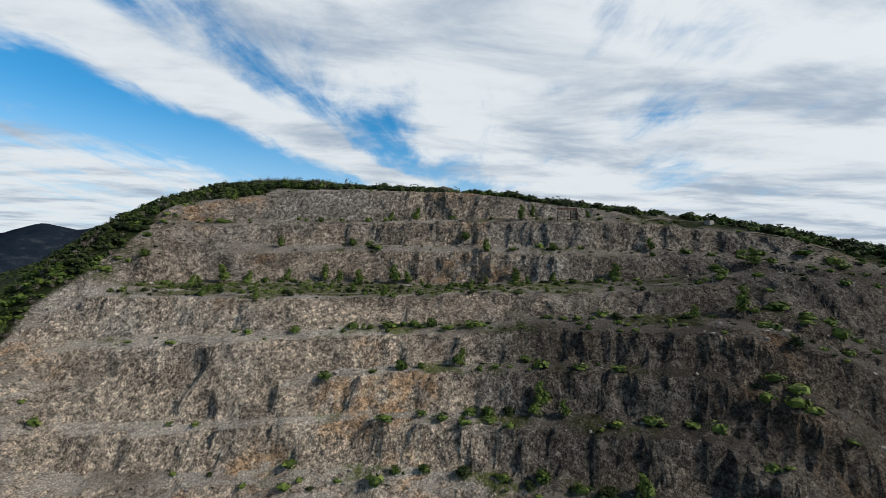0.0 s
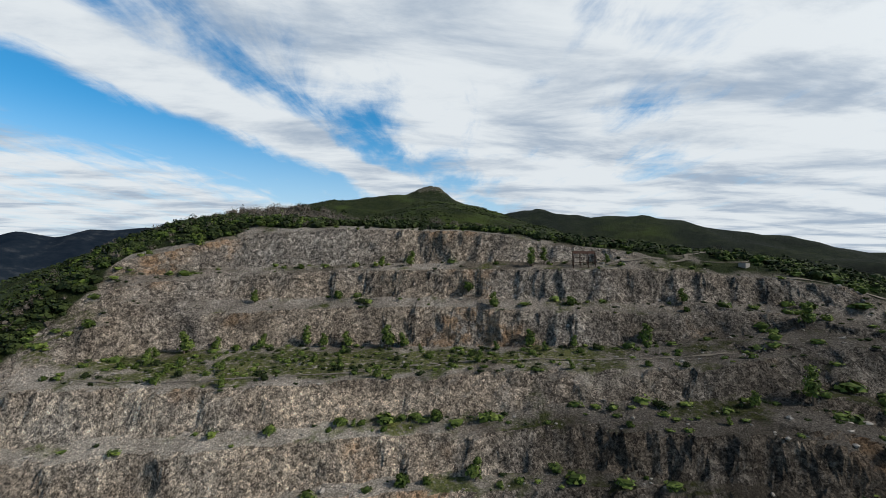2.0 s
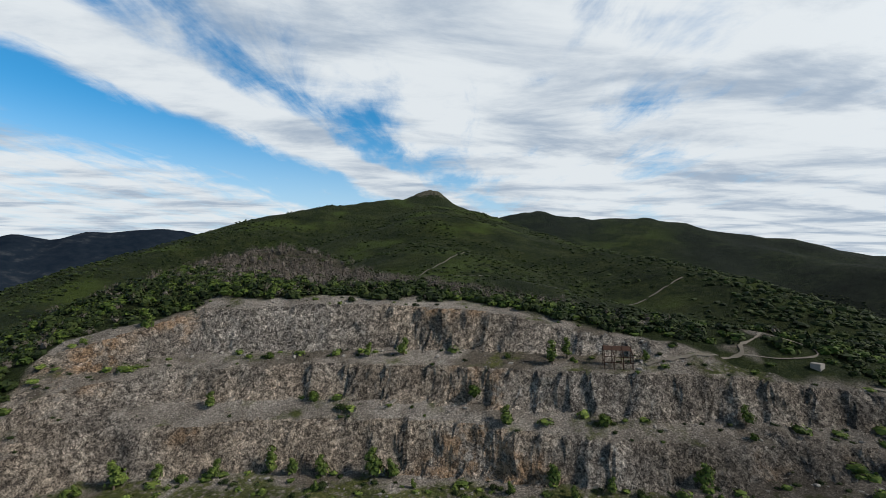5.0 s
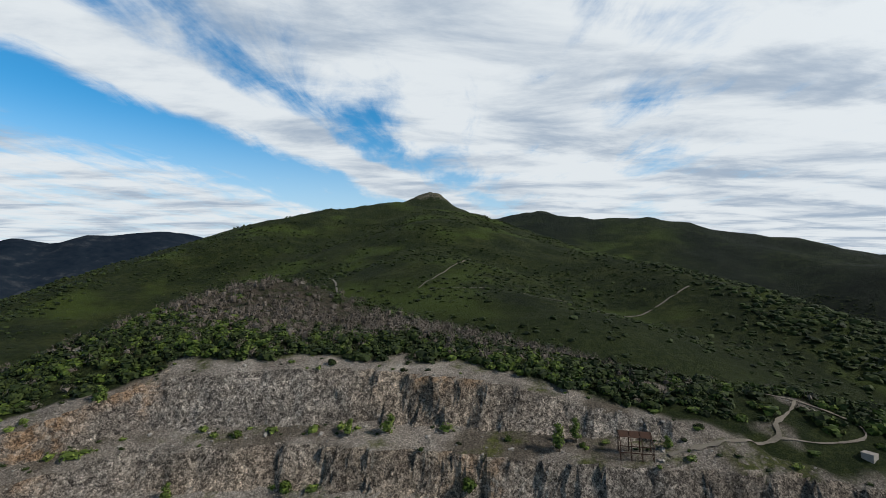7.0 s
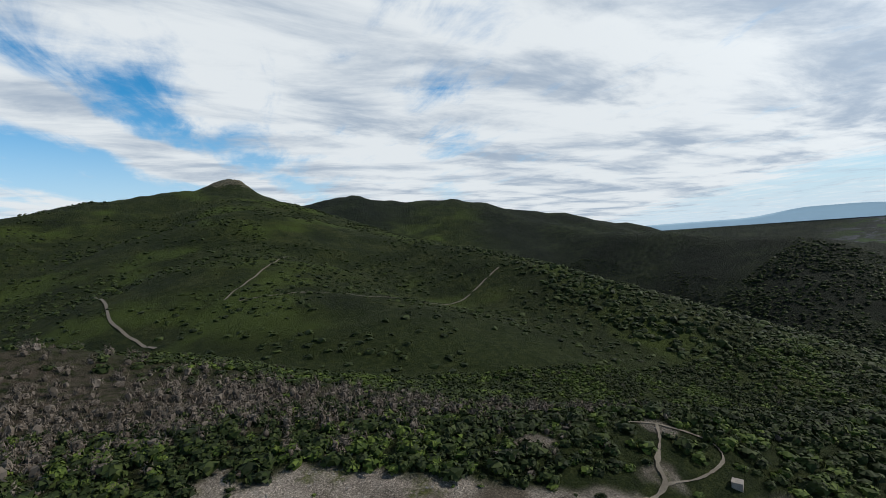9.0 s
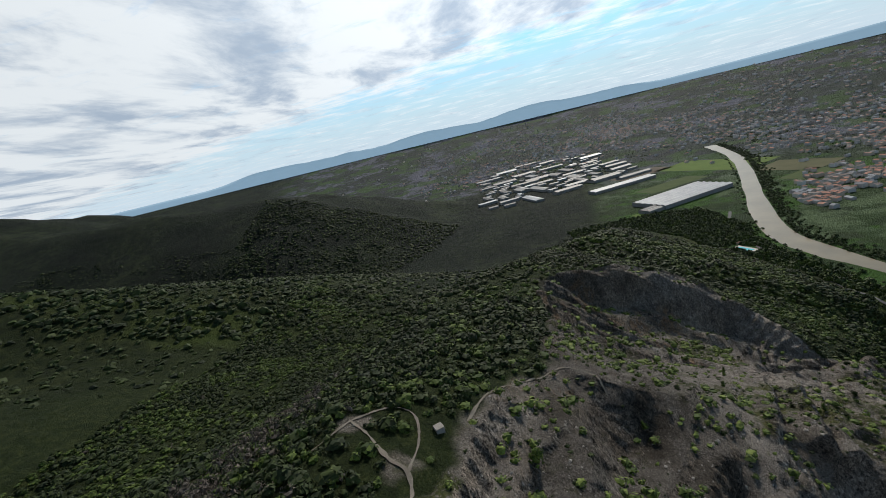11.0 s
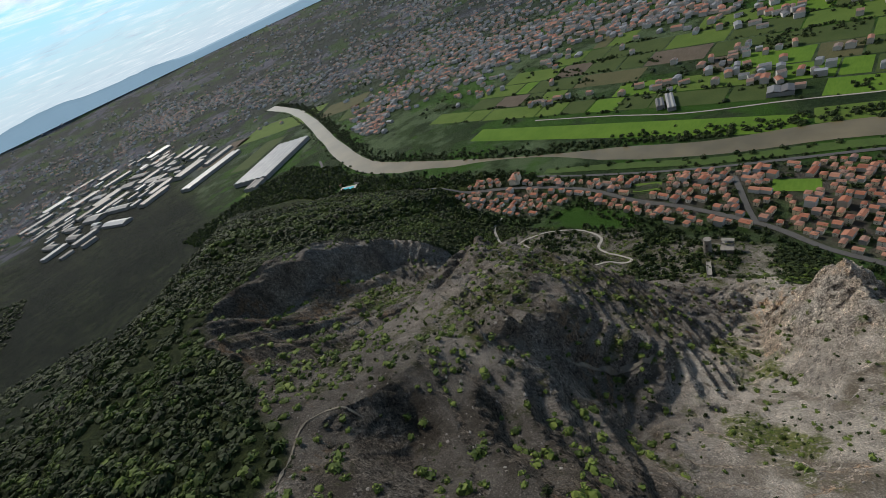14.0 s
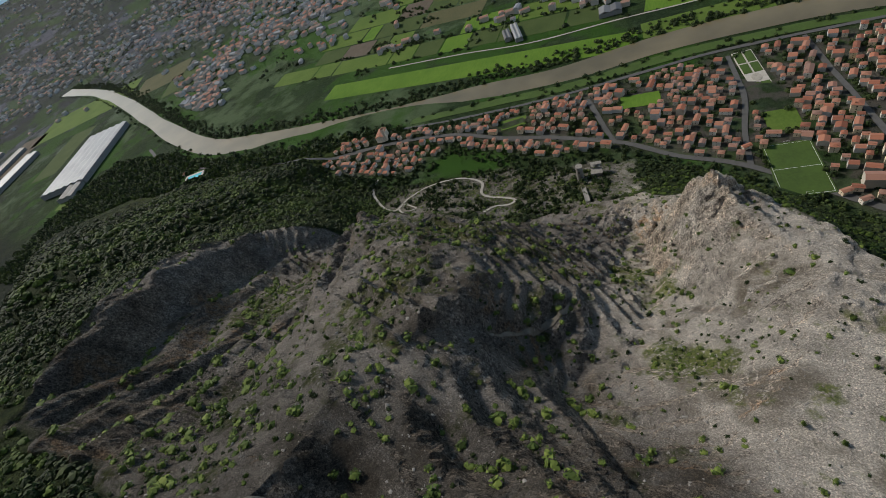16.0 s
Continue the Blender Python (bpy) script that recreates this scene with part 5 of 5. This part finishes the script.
scatter("terrace_weeds", BUSH, x[i[k]], y[i[k]], g.uniform(0.4, 1.0, k.sum()) * (1 + 0.7 * (foot[i[k]] > 2.6) + 0.6 * (x[i[k]] > 70)), g.uniform(0.6, 1.1, k.sum()), PINE, "small green weeds and seedlings on the terraces", "weeds", 14)
scatter("dark_heath", BUSH, x[i[~k]], y[i[~k]], g.uniform(0.3, 0.8, (~k).sum()), g.uniform(0.5, 0.9, (~k).sum()), SCRUB, "dark low heath on bare quarry ground", "weeds", 15)

# fallen stones
x, y = g.uniform(-100, 315, 16000), g.uniform(-190, 178, 16000)
h, rock, _ = land(x, y)
sl = np.hypot(height(x + e, y) - height(x - e, y), height(x, y + e) - height(x, y - e)) / (2 * e)
i = np.where((rock > 0.7) & (sl < 1.0))[0]
co, f = icosphere(1)
ROCKS = []
for _ in range(5):
    v = co * (1 + 0.25 * g.normal(0, 1, (len(co), 1))) * np.array([1, 0.8, 0.65])
    ROCKS.append((v, f))
scatter("rubble", ROCKS, x[i], y[i], np.clip(g.lognormal(-1.5, 0.5, len(i)), 0.1, 0.8), g.uniform(0.7, 1.1, len(i)), STONE, "grey limestone blocks and rubble on the terraces", "rubble", 16)

# trees along the river, between the houses and on the plain
L = smooth_line(RIVER, 6)
t = np.gradient(L, axis=0)
t /= np.linalg.norm(t, axis=1)[:, None]
N = np.stack([-t[:, 1], t[:, 0]], 1)
px, py = [], []
for off, spread, n in ((-26, 4, 2.2), (-35, 7, 2.2), (21, 1.5, 0.5)):
    for _ in range(int(n * 2)):
        keep = g.uniform(0, 1, len(L)) < 0.62
        o = off + g.normal(0, spread, len(L))
        px.append((L[:, 0] + N[:, 0] * o + g.normal(0, 4, len(L)))[keep]), py.append((L[:, 1] + N[:, 1] * o + g.normal(0, 4, len(L)))[keep])
x, y = np.concatenate(px), np.concatenate(py)
o = (along(x, y, RIVER)[0] > 19) & (np.abs(x) < 2100)
x, y = x[o], y[o]
scatter("riverside_trees", ROUND, x, y, g.uniform(1.4, 3.2, len(x)), g.uniform(0.7, 1.1, len(x)), RIVERSIDE, "rows of dark green trees along the river", "trees", 17)
x, y = jittered(330, 1000, -330, -60, 6.5, g)
i = np.where((height(x, y) < 12) & (along(x, y, RIVER)[0] > 34) & (inside(x, y, VILLAGE) < -6) & (g.uniform(0, 1, len(x)) < 0.8) & (np.hypot(x - 680, y + 258) > 24) & (np.hypot(x - 1105, y + 362) > 140))[0]
k = g.uniform(0, 1, len(i)) < 0.35
scatter("valley_trees", ROUND, x[i[~k]], y[i[~k]], g.uniform(3, 5, (~k).sum()), g.uniform(0.9, 1.3, (~k).sum()), RIVERSIDE, "wood between the hill and the river", "trees", 18)
scatter("light_trees", ROUND, x[i[k]], y[i[k]], g.uniform(2.6, 4.5, k.sum()), g.uniform(0.9, 1.3, k.sum()), BRIGHT, "fresh light green trees in the wood", "trees", 19)
HX, HY, HR = (np.array(c) for c in zip(*[q for q in taken if q[2] < 25]))
x, y = np.concatenate([g.uniform(-200, 450, 6500), g.uniform(90, 340, 420)]), np.concatenate([g.uniform(-365, -120, 6500), g.uniform(-212, -110, 420)])
o = np.array([np.all((HX - a) ** 2 + (HY - b) ** 2 > (HR * 0.9 + 1.6) ** 2) for a, b in zip(x, y)]) & (height(x, y) < 34)
o &= (inside(x, y, VILLAGE) > -14) | ((x > 90) & (y > -212) & (fbm(x / 25, y / 25, 3, 96) > 0.0))
for l in [*STREETS, TRACK, LOOP]:
    o &= along(x, y, l)[0] > 4.2
x, y = x[o], y[o]
scatter("garden_trees", ROUND, x, y, g.uniform(0.8, 2.4, len(x)), g.uniform(0.8, 1.4, len(x)), RIVERSIDE, "trees and shrubs in village gardens", "trees", 20)
# hedges along the plots
rows = ((-463, 0.6), (-513, 0.7), (-564, 0.8), (-620, 0.9), (-680, 0.9), (-746, 0.9))
hx = np.concatenate([g.uniform(-420, 620 - 40 * i, int(230 * p)) for i, (_, p) in enumerate(rows)])
hy = np.concatenate([np.full(int(230 * p), v) for v, p in rows])
hy = hy - 0.04 * hx + g.normal(0, 2.0, len(hx))
lump = fbm(hx / 45, hy / 45, 3, 95) > -0.02
cx, cy = g.uniform(-300, 560, 34), g.uniform(-760, -475, 34)
hx = np.concatenate([hx[lump], (cx[:, None] + g.normal(0, 9, (34, 14))).ravel()])
hy = np.concatenate([hy[lump], (cy[:, None] + g.normal(0, 6, (34, 14))).ravel()])
scatter("hedge_trees", ROUND, hx, hy, g.uniform(1.1, 2.8, len(hx)), g.uniform(0.8, 1.3, len(hx)), RIVERSIDE, "hedges and small copses between green plots", "trees", 22)
x, y = g.uniform(-1500, 2600, 26000), g.uniform(-2200, -150, 26000)
o = (along(x, y, RIVER)[0] > 60) & (height(x, y) < 6) & (fbm(x / 140, y / 140, 4, 93) > 0.22) & ((np.hypot(HX[:, None] - x[None], HY[:, None] - y[None]) - HR[:, None]).min(0) > 4) & ((x < 900) | (y < -620) | (x > 1500)) & ((x > 900) | (y < -470)) & ~((y > -470) & (x < 520))
x, y = x[o], y[o]
scatter("plain_trees", FARB, x, y, g.uniform(1.8, 4.5, len(x)), g.uniform(0.7, 1.1, len(x)), RIVERSIDE, "hedges and copses dotted over the plain", "trees", 21)



# ---- sports ground, park, pool ----
WHITE = painted("white_paint", (0.72, 0.72, 0.70))
PAVING = painted("pale_paving", (0.40, 0.37, 0.33), (0.28, 0.255, 0.225), 0.4)
PITCH_T = pose(-31, -185, 0.0, 0, 0, 6) @ Matrix.Diagonal((0.5, 0.58, 1, 1))


def slab(bm, x0, x1, y0, y1, z0, z1):
    return box(bm, x0, x1, y0, y1, z0, z1)


pitch = thing("football_pitch", "mown green football pitch with white lines", "sports pitch")
pitch.matrix_basis = PITCH_T
pitch.location.z = float(height(-31, -185)) + 0.6
part("turf", slab(bmesh.new(), -30, 30, -47, 47, -1.5, 0.15), TURF, pitch)
for x0, x1, y0, y1 in ((-28, 28, -45, -44.7), (-28, 28, 44.7, 45), (-28, -27.7, -45, 45), (27.7, 28, -45, 45), (-28, 28, -0.15, 0.15)):
    part("line", slab(bmesh.new(), x0, x1, y0, y1, 0.15, 0.17), WHITE, pitch)
for s in (-1, 1):
    bm = bmesh.new()
    for x in (-3.66, 3.66):
        slab(bm, x - 0.06, x + 0.06, s * 45 - 0.06, s * 45 + 0.06, 0, 2.44)
    slab(bm, -3.72, 3.72, s * 45 - 0.06, s * 45 + 0.06, 2.38, 2.5)
    part("goal", bm, WHITE, pitch)
for x, y, w, d in ((-52, -158, 14, 9), (-60, -150, 22, 9), (-4, -210, 18, 9)):
    settle(1, x, y, 115)

park = thing("formal_park", "formal park with paved cross paths and lawns", "park")
park.matrix_basis = pose(-21, -304, float(height(-21, -304)) + 0.3, 0, 0, 9.5) @ Matrix.Diagonal((0.34, 0.48, 1, 1))
part("paving", slab(bmesh.new(), -23, 23, -92, 92, -1.5, 0.05), PAVING, park)
for y0, y1 in ((-90, -52), (-48, -16), (16, 48), (52, 90)):
    for x0, x1 in ((-21, -2), (2, 21)):
        part("lawn", slab(bmesh.new(), x0, x1, y0, y1, 0.05, 0.2), TURF, park)
bm = bmesh.new()
bmesh.ops.create_cone(bm, cap_ends=True, segments=32, radius1=11, radius2=11, depth=0.4, matrix=Matrix.Translation((0, 0, 0.2)))
part("round_plaza", bm, GRAVEL, park)

POOLW = painted("pool_water", (0.06, 0.42, 0.50), (0.05, 0.36, 0.45), 0.5, 0.1)
pool = thing("swimming_pool", "turquoise swimming pool with a pale paved edge", "pool")
pool.matrix_basis = pose(680, -258, float(height(680, -258)) + 0.3, 0, 0, 20)
part("edge", slab(bmesh.new(), -17, 17, -10, 10, -2.5, 0.2), PAVING, pool)
part("water", slab(bmesh.new(), -12.5, 12.5, -6, 6, 0.2, 0.26), POOLW, pool)
settle(1, 712, -268, 20), settle(3, 738, -262, 20)


# ---- old quarry works ----
def tube(bm, r0, r1, z0, z1, seg=20, at=(0, 0)):
    bmesh.ops.create_cone(bm, cap_ends=True, segments=seg, radius1=r0, radius2=r1, depth=z1 - z0, matrix=Matrix.Translation((at[0], at[1], (z0 + z1) / 2)))
    return bm


kiln = thing("lime_kiln", "round weathered stone kiln tower with a dark opening", "kiln")
kiln.matrix_basis = pose(113, -180, float(height(113, -180)) + 1.0, 0, 0, 0) @ Matrix.Diagonal((0.7, 0.7, 0.8, 1))
part("shaft", tube(bmesh.new(), 4.6, 3.7, -14, 15), CONCRETE, kiln)
part("crown", tube(bmesh.new(), 4.0, 4.0, 15, 15.7), CONCRETE, kiln)
part("opening", slab(bmesh.new(), -0.9, 0.9, 3.6, 4.05, 9, 11), SHUTTER, kiln)
works = thing("crushing_works", "ruined concrete crushing works with open floors", "ruin")
works.matrix_basis = pose(101, -186, float(height(101, -186)), 0, 0, 8) @ Matrix.Diagonal((0.7, 0.7, 0.6, 1))
part("base", slab(bmesh.new(), -6, 6, -5, 5, -3, 7), CONCRETE, works)
part("flat_roof", slab(bmesh.new(), -6.5, 6.5, -1, 5.5, 7, 7.5), CONCRETE, works)
for x in (-5.5, 0, 5.5):
    for y in (-9, -5.2):
        part("column", slab(bmesh.new(), x - 0.35, x + 0.35, y - 0.35, y + 0.35, -3, 13), CONCRETE, works)
part("upper_floor", slab(bmesh.new(), -6.2, 6.2, -9.6, -4.7, 9, 9.5), CONCRETE, works)
part("upper_roof", slab(bmesh.new(), -6.2, 6.2, -9.6, -4.7, 13, 13.4), CONCRETE, works)
chute = thing("stone_chute", "long weathered stone ramp of the old works", "ramp")
a, b = (109, -164), (101, -134)
chute.matrix_basis = pose(105, -149, float(height(105, -149)), math.degrees(math.atan2(float(height(*b) - height(*a)), 31)), 0, math.degrees(math.atan2(b[1] - a[1], b[0] - a[0])) - 90) @ Matrix.Diagonal((0.8, 0.78, 0.8, 1))

part("deck", prism(bmesh.new(), [(-2.2, -8), (2.2, -8), (1.8, 2.2), (-1.8, 2.2)], -20, 20), CONCRETE, chute)
for s in (-1, 1):
    part("kerb", slab(bmesh.new(), s * 1.8 - 0.25, s * 1.8 + 0.25, -20, 20, 2.2, 2.9), CONCRETE, chute)

hut = thing("stone_hut", "small roofless grey stone hut in the scrub", "hut")
hut.matrix_basis = pose(90, 142, float(height(90, 142)) - 0.3, 0, 0, 28) @ Matrix.Diagonal((0.62, 0.62, 0.62, 1))
for x0, x1, y0, y1 in ((-1.8, 1.8, -1.5, -1.2), (-1.8, 1.8, 1.2, 1.5), (-1.8, -1.5, -1.2, 1.2), (1.5, 1.8, -1.2, 1.2)):
    part("wall", slab(bmesh.new(), x0, x1, y0, y1, -1.5, 2.1), STONE, hut)
part("roof_slab", slab(bmesh.new(), -1.9, 1.2, -1.6, 1.6, 2.1, 2.3), STONE, hut)

# rusty loading frame on the upper terrace
fx, fy = 46, 144
fz = float(height(fx, fy)) - 0.3
frame_ob = thing("loading_frame", "rusty iron loading frame with a sloping sheet roof", "frame")
frame_ob.matrix_basis = pose(fx, fy, fz, 0, 0, -12) @ Matrix.Diagonal((0.66, 0.66, 0.66, 1))
for i in range(4):
    x = -4.5 + 3 * i
    part("post", slab(bmesh.new(), x - 0.12, x + 0.12, -2.0, -1.76, -1, 4.2), RUST, frame_ob)
    part("back_post", slab(bmesh.new(), x - 0.12, x + 0.12, 2.2, 2.44, -1, 7.0), RUST, frame_ob)
    bm = slab(bmesh.new(), x - 0.1, x + 0.1, -2.6, 2.6, -0.12, 0.12)
    bmesh.ops.transform(bm, matrix=pose(0, 0, 5.7, 32), verts=bm.verts)
    part("rafter", bm, RUST, frame_ob)
    bm = slab(bmesh.new(), x - 0.07, x + 0.07, -1.9, 1.9, -0.07, 0.07)
    bmesh.ops.transform(bm, matrix=pose(0, 0, 1.6, 40), verts=bm.verts)
    part("brace", bm, RUST, frame_ob)
for z, y in ((2.2, -1.88), (4.1, -1.88), (6.9, 2.3)):
    part("beam", slab(bmesh.new(), -4.8, 4.8, y - 0.1, y + 0.1, z - 0.1, z + 0.1), RUST, frame_ob)
for i in (0, 1, 2):
    bm = slab(bmesh.new(), -4.5 + 3 * i + 0.1, -4.5 + 3 * i + 2.7, 0.2, 2.6, 0.13, 0.17)
    bmesh.ops.transform(bm, matrix=pose(0, 0, 5.7, 32), verts=bm.verts)
    part("roof_sheet", bm, RUST, frame_ob)

# church with its bell tower by the river road
church = thing("church", "old church with a square bell tower", "church")
church.matrix_basis = pose(349, -281, float(height(349, -281)) + 0.2, 0, 0, 8) @ Matrix.Diagonal((0.8, 0.8, 0.8, 1))
part("nave_wall", box(bmesh.new(), -6, 6, -11, 11, -1, 9), PLASTER, church)
part("nave_roof", roof_bm(12, 22, 9, "gable"), TILES, church)
part("bell_tower", box(bmesh.new(), -10, -6.1, 5, 9, -1, 19), PLASTER, church)
bm = bmesh.new()
bmesh.ops.create_cone(bm, cap_ends=True, segments=4, radius1=3.2, radius2=0.05, depth=2.4, matrix=pose(-8.05, 7, 20.2, 0, 0, 45))
part("tower_roof", bm, TILES, church)


# ---- single trees and shrubs on the terraces ----
def crown_shape(seed, lobes, spread, tall, leaves):
    g = np.random.default_rng(seed)
    V, F, base = [], [], 0
    for i in range(lobes):
        v, f = bush_shape(g, leaves, 0.9, 0.8, 0.62)
        r = g.uniform(0.45, 0.8)
        a, q = g.uniform(0, 6.28), spread * g.uniform(0.1, 1.0)
        z = tall * (i + 0.5) / lobes
        v = v * r * (1.15 - 0.55 * z / max(tall, 0.1)) + np.array([q * math.cos(a), q * math.sin(a), z])
        V.append(v), F.append(f + base)
        base += len(v)
    return np.vstack(V), np.vstack(F)


def tree(name, label, seed, lobes, spread, tall, leaves, mat, stem):
    ob = thing(name, label, "tree" if stem else "shrub", "trees and shrubs on the terraces")
    bm = tube(bmesh.new(), 0.13, 0.04, -0.4, stem + tall * 0.8, 8)
    rs = random.Random(seed)
    for _ in range(4):
        a, z = rs.uniform(0, 360), stem + rs.uniform(0.1, 0.6) * tall
        limb = tube(bmesh.new(), 0.05, 0.015, 0, 0.8, 5)
        bmesh.ops.transform(limb, matrix=pose(0, 0, z, 55, 0, a), verts=limb.verts)
        me = bpy.data.meshes.new("limb")
        limb.to_mesh(me)
        limb.free()
        bm.from_mesh(me)
        bpy.data.meshes.remove(me)
    part("trunk", bm, BARK, ob)
    v, f = crown_shape(seed, lobes, spread, tall, leaves)
    v[:, 2] += stem - 0.2
    crown = quads("crown", v, f, mat)
    crown.parent = ob
    return ob


KINDS_T = [tree("pine_tree", "young bushy pine with bright green needles", 1, 7, 0.55, 2.4, 46, PINE, 0.5), tree("pine_tree", "slender young green pine on a quarry terrace", 2, 6, 0.35, 2.8, 46, PINE, 0.6),
           tree("shrub", "rounded bright green shrub on bare stone", 3, 6, 0.75, 1.0, 46, BRIGHT, 0.1), tree("shrub", "dark green spreading shrub against the rock", 4, 7, 0.9, 1.1, 46, SCRUB, 0.1), tree("shrub", "yellow-green broom bush on a ledge", 5, 5, 0.6, 0.9, 46, PINE, 0.1)]
seen_t = [False] * 5


def plant_tree(k, x, y, s):
    m = pose(x, y, float(height(x, y)) - 0.15, 0, 0, (x * 37 + y * 61) % 360) @ Matrix.Diagonal((s, s, s, 1))
    if not seen_t[k]:
        seen_t[k] = True
        KINDS_T[k].matrix_basis = m
    else:
        o = copy_thing(KINDS_T[k], m)
        o.matrix_basis = m


rnd = random.Random(31)
UPPER = [(-70, 162), (-37, 159), (-12, 158), (-3, 157), (-43, 177), (55, 126.5), (68, 134), (-81, 133), (-60, 137), (-53, 140), (-48, 139), (-41, 140), (-30, 141), (-25, 140), (-19, 140), (-8, 139), (-4, 138), (-66, 132), (-70, 128), (-24, 152), (-48, 151), (14, 146), (20, 139), (28, 131), (36, 149), (32, 147), (40, 136), (75, 103), (90, 122)]
LOWER = [(5, 110.5), (-28, 110), (-14, 111), (-10, 110.5), (-4, 111), (1, 110.5), (12, 101), (-1, 102), (3, 101), (17, 93), (22, 93), (27, 92), (32, 91), (28, 93.5), (0, 89), (5, 88.5), (13, 87), (20, 86), (27, 85), (37, 81), (43, 80), (24, 84), (33, 82), (64, 103), (77, 90), (100, 30), (92, 34)]
for x, y in UPPER:
    plant_tree(rnd.choice((0, 0, 1, 2)), x, y, rnd.uniform(1.1, 2.0))
for x, y in LOWER:
    plant_tree(rnd.choice((0, 2, 2, 3, 4)), x, y, rnd.uniform(0.9, 1.7))
g = np.random.default_rng(32)
x, y = g.uniform(-90, 280, 7000), g.uniform(-100, 170, 7000)
r0 = land(x, y)[1]
s0 = np.hypot(height(x + 1, y) - height(x - 1, y), height(x, y + 1) - height(x, y - 1)) / 2
pick = np.where((r0 > 0.7) & (s0 < 0.6) & (g.uniform(0, 1, len(x)) < 0.10 + 0.55 * greenery(x, y)))[0][:300]
for i in pick:
    plant_tree(rnd.choice((2, 2, 3, 3, 4, 0)), float(x[i]), float(y[i]), rnd.uniform(0.4, 1.1))
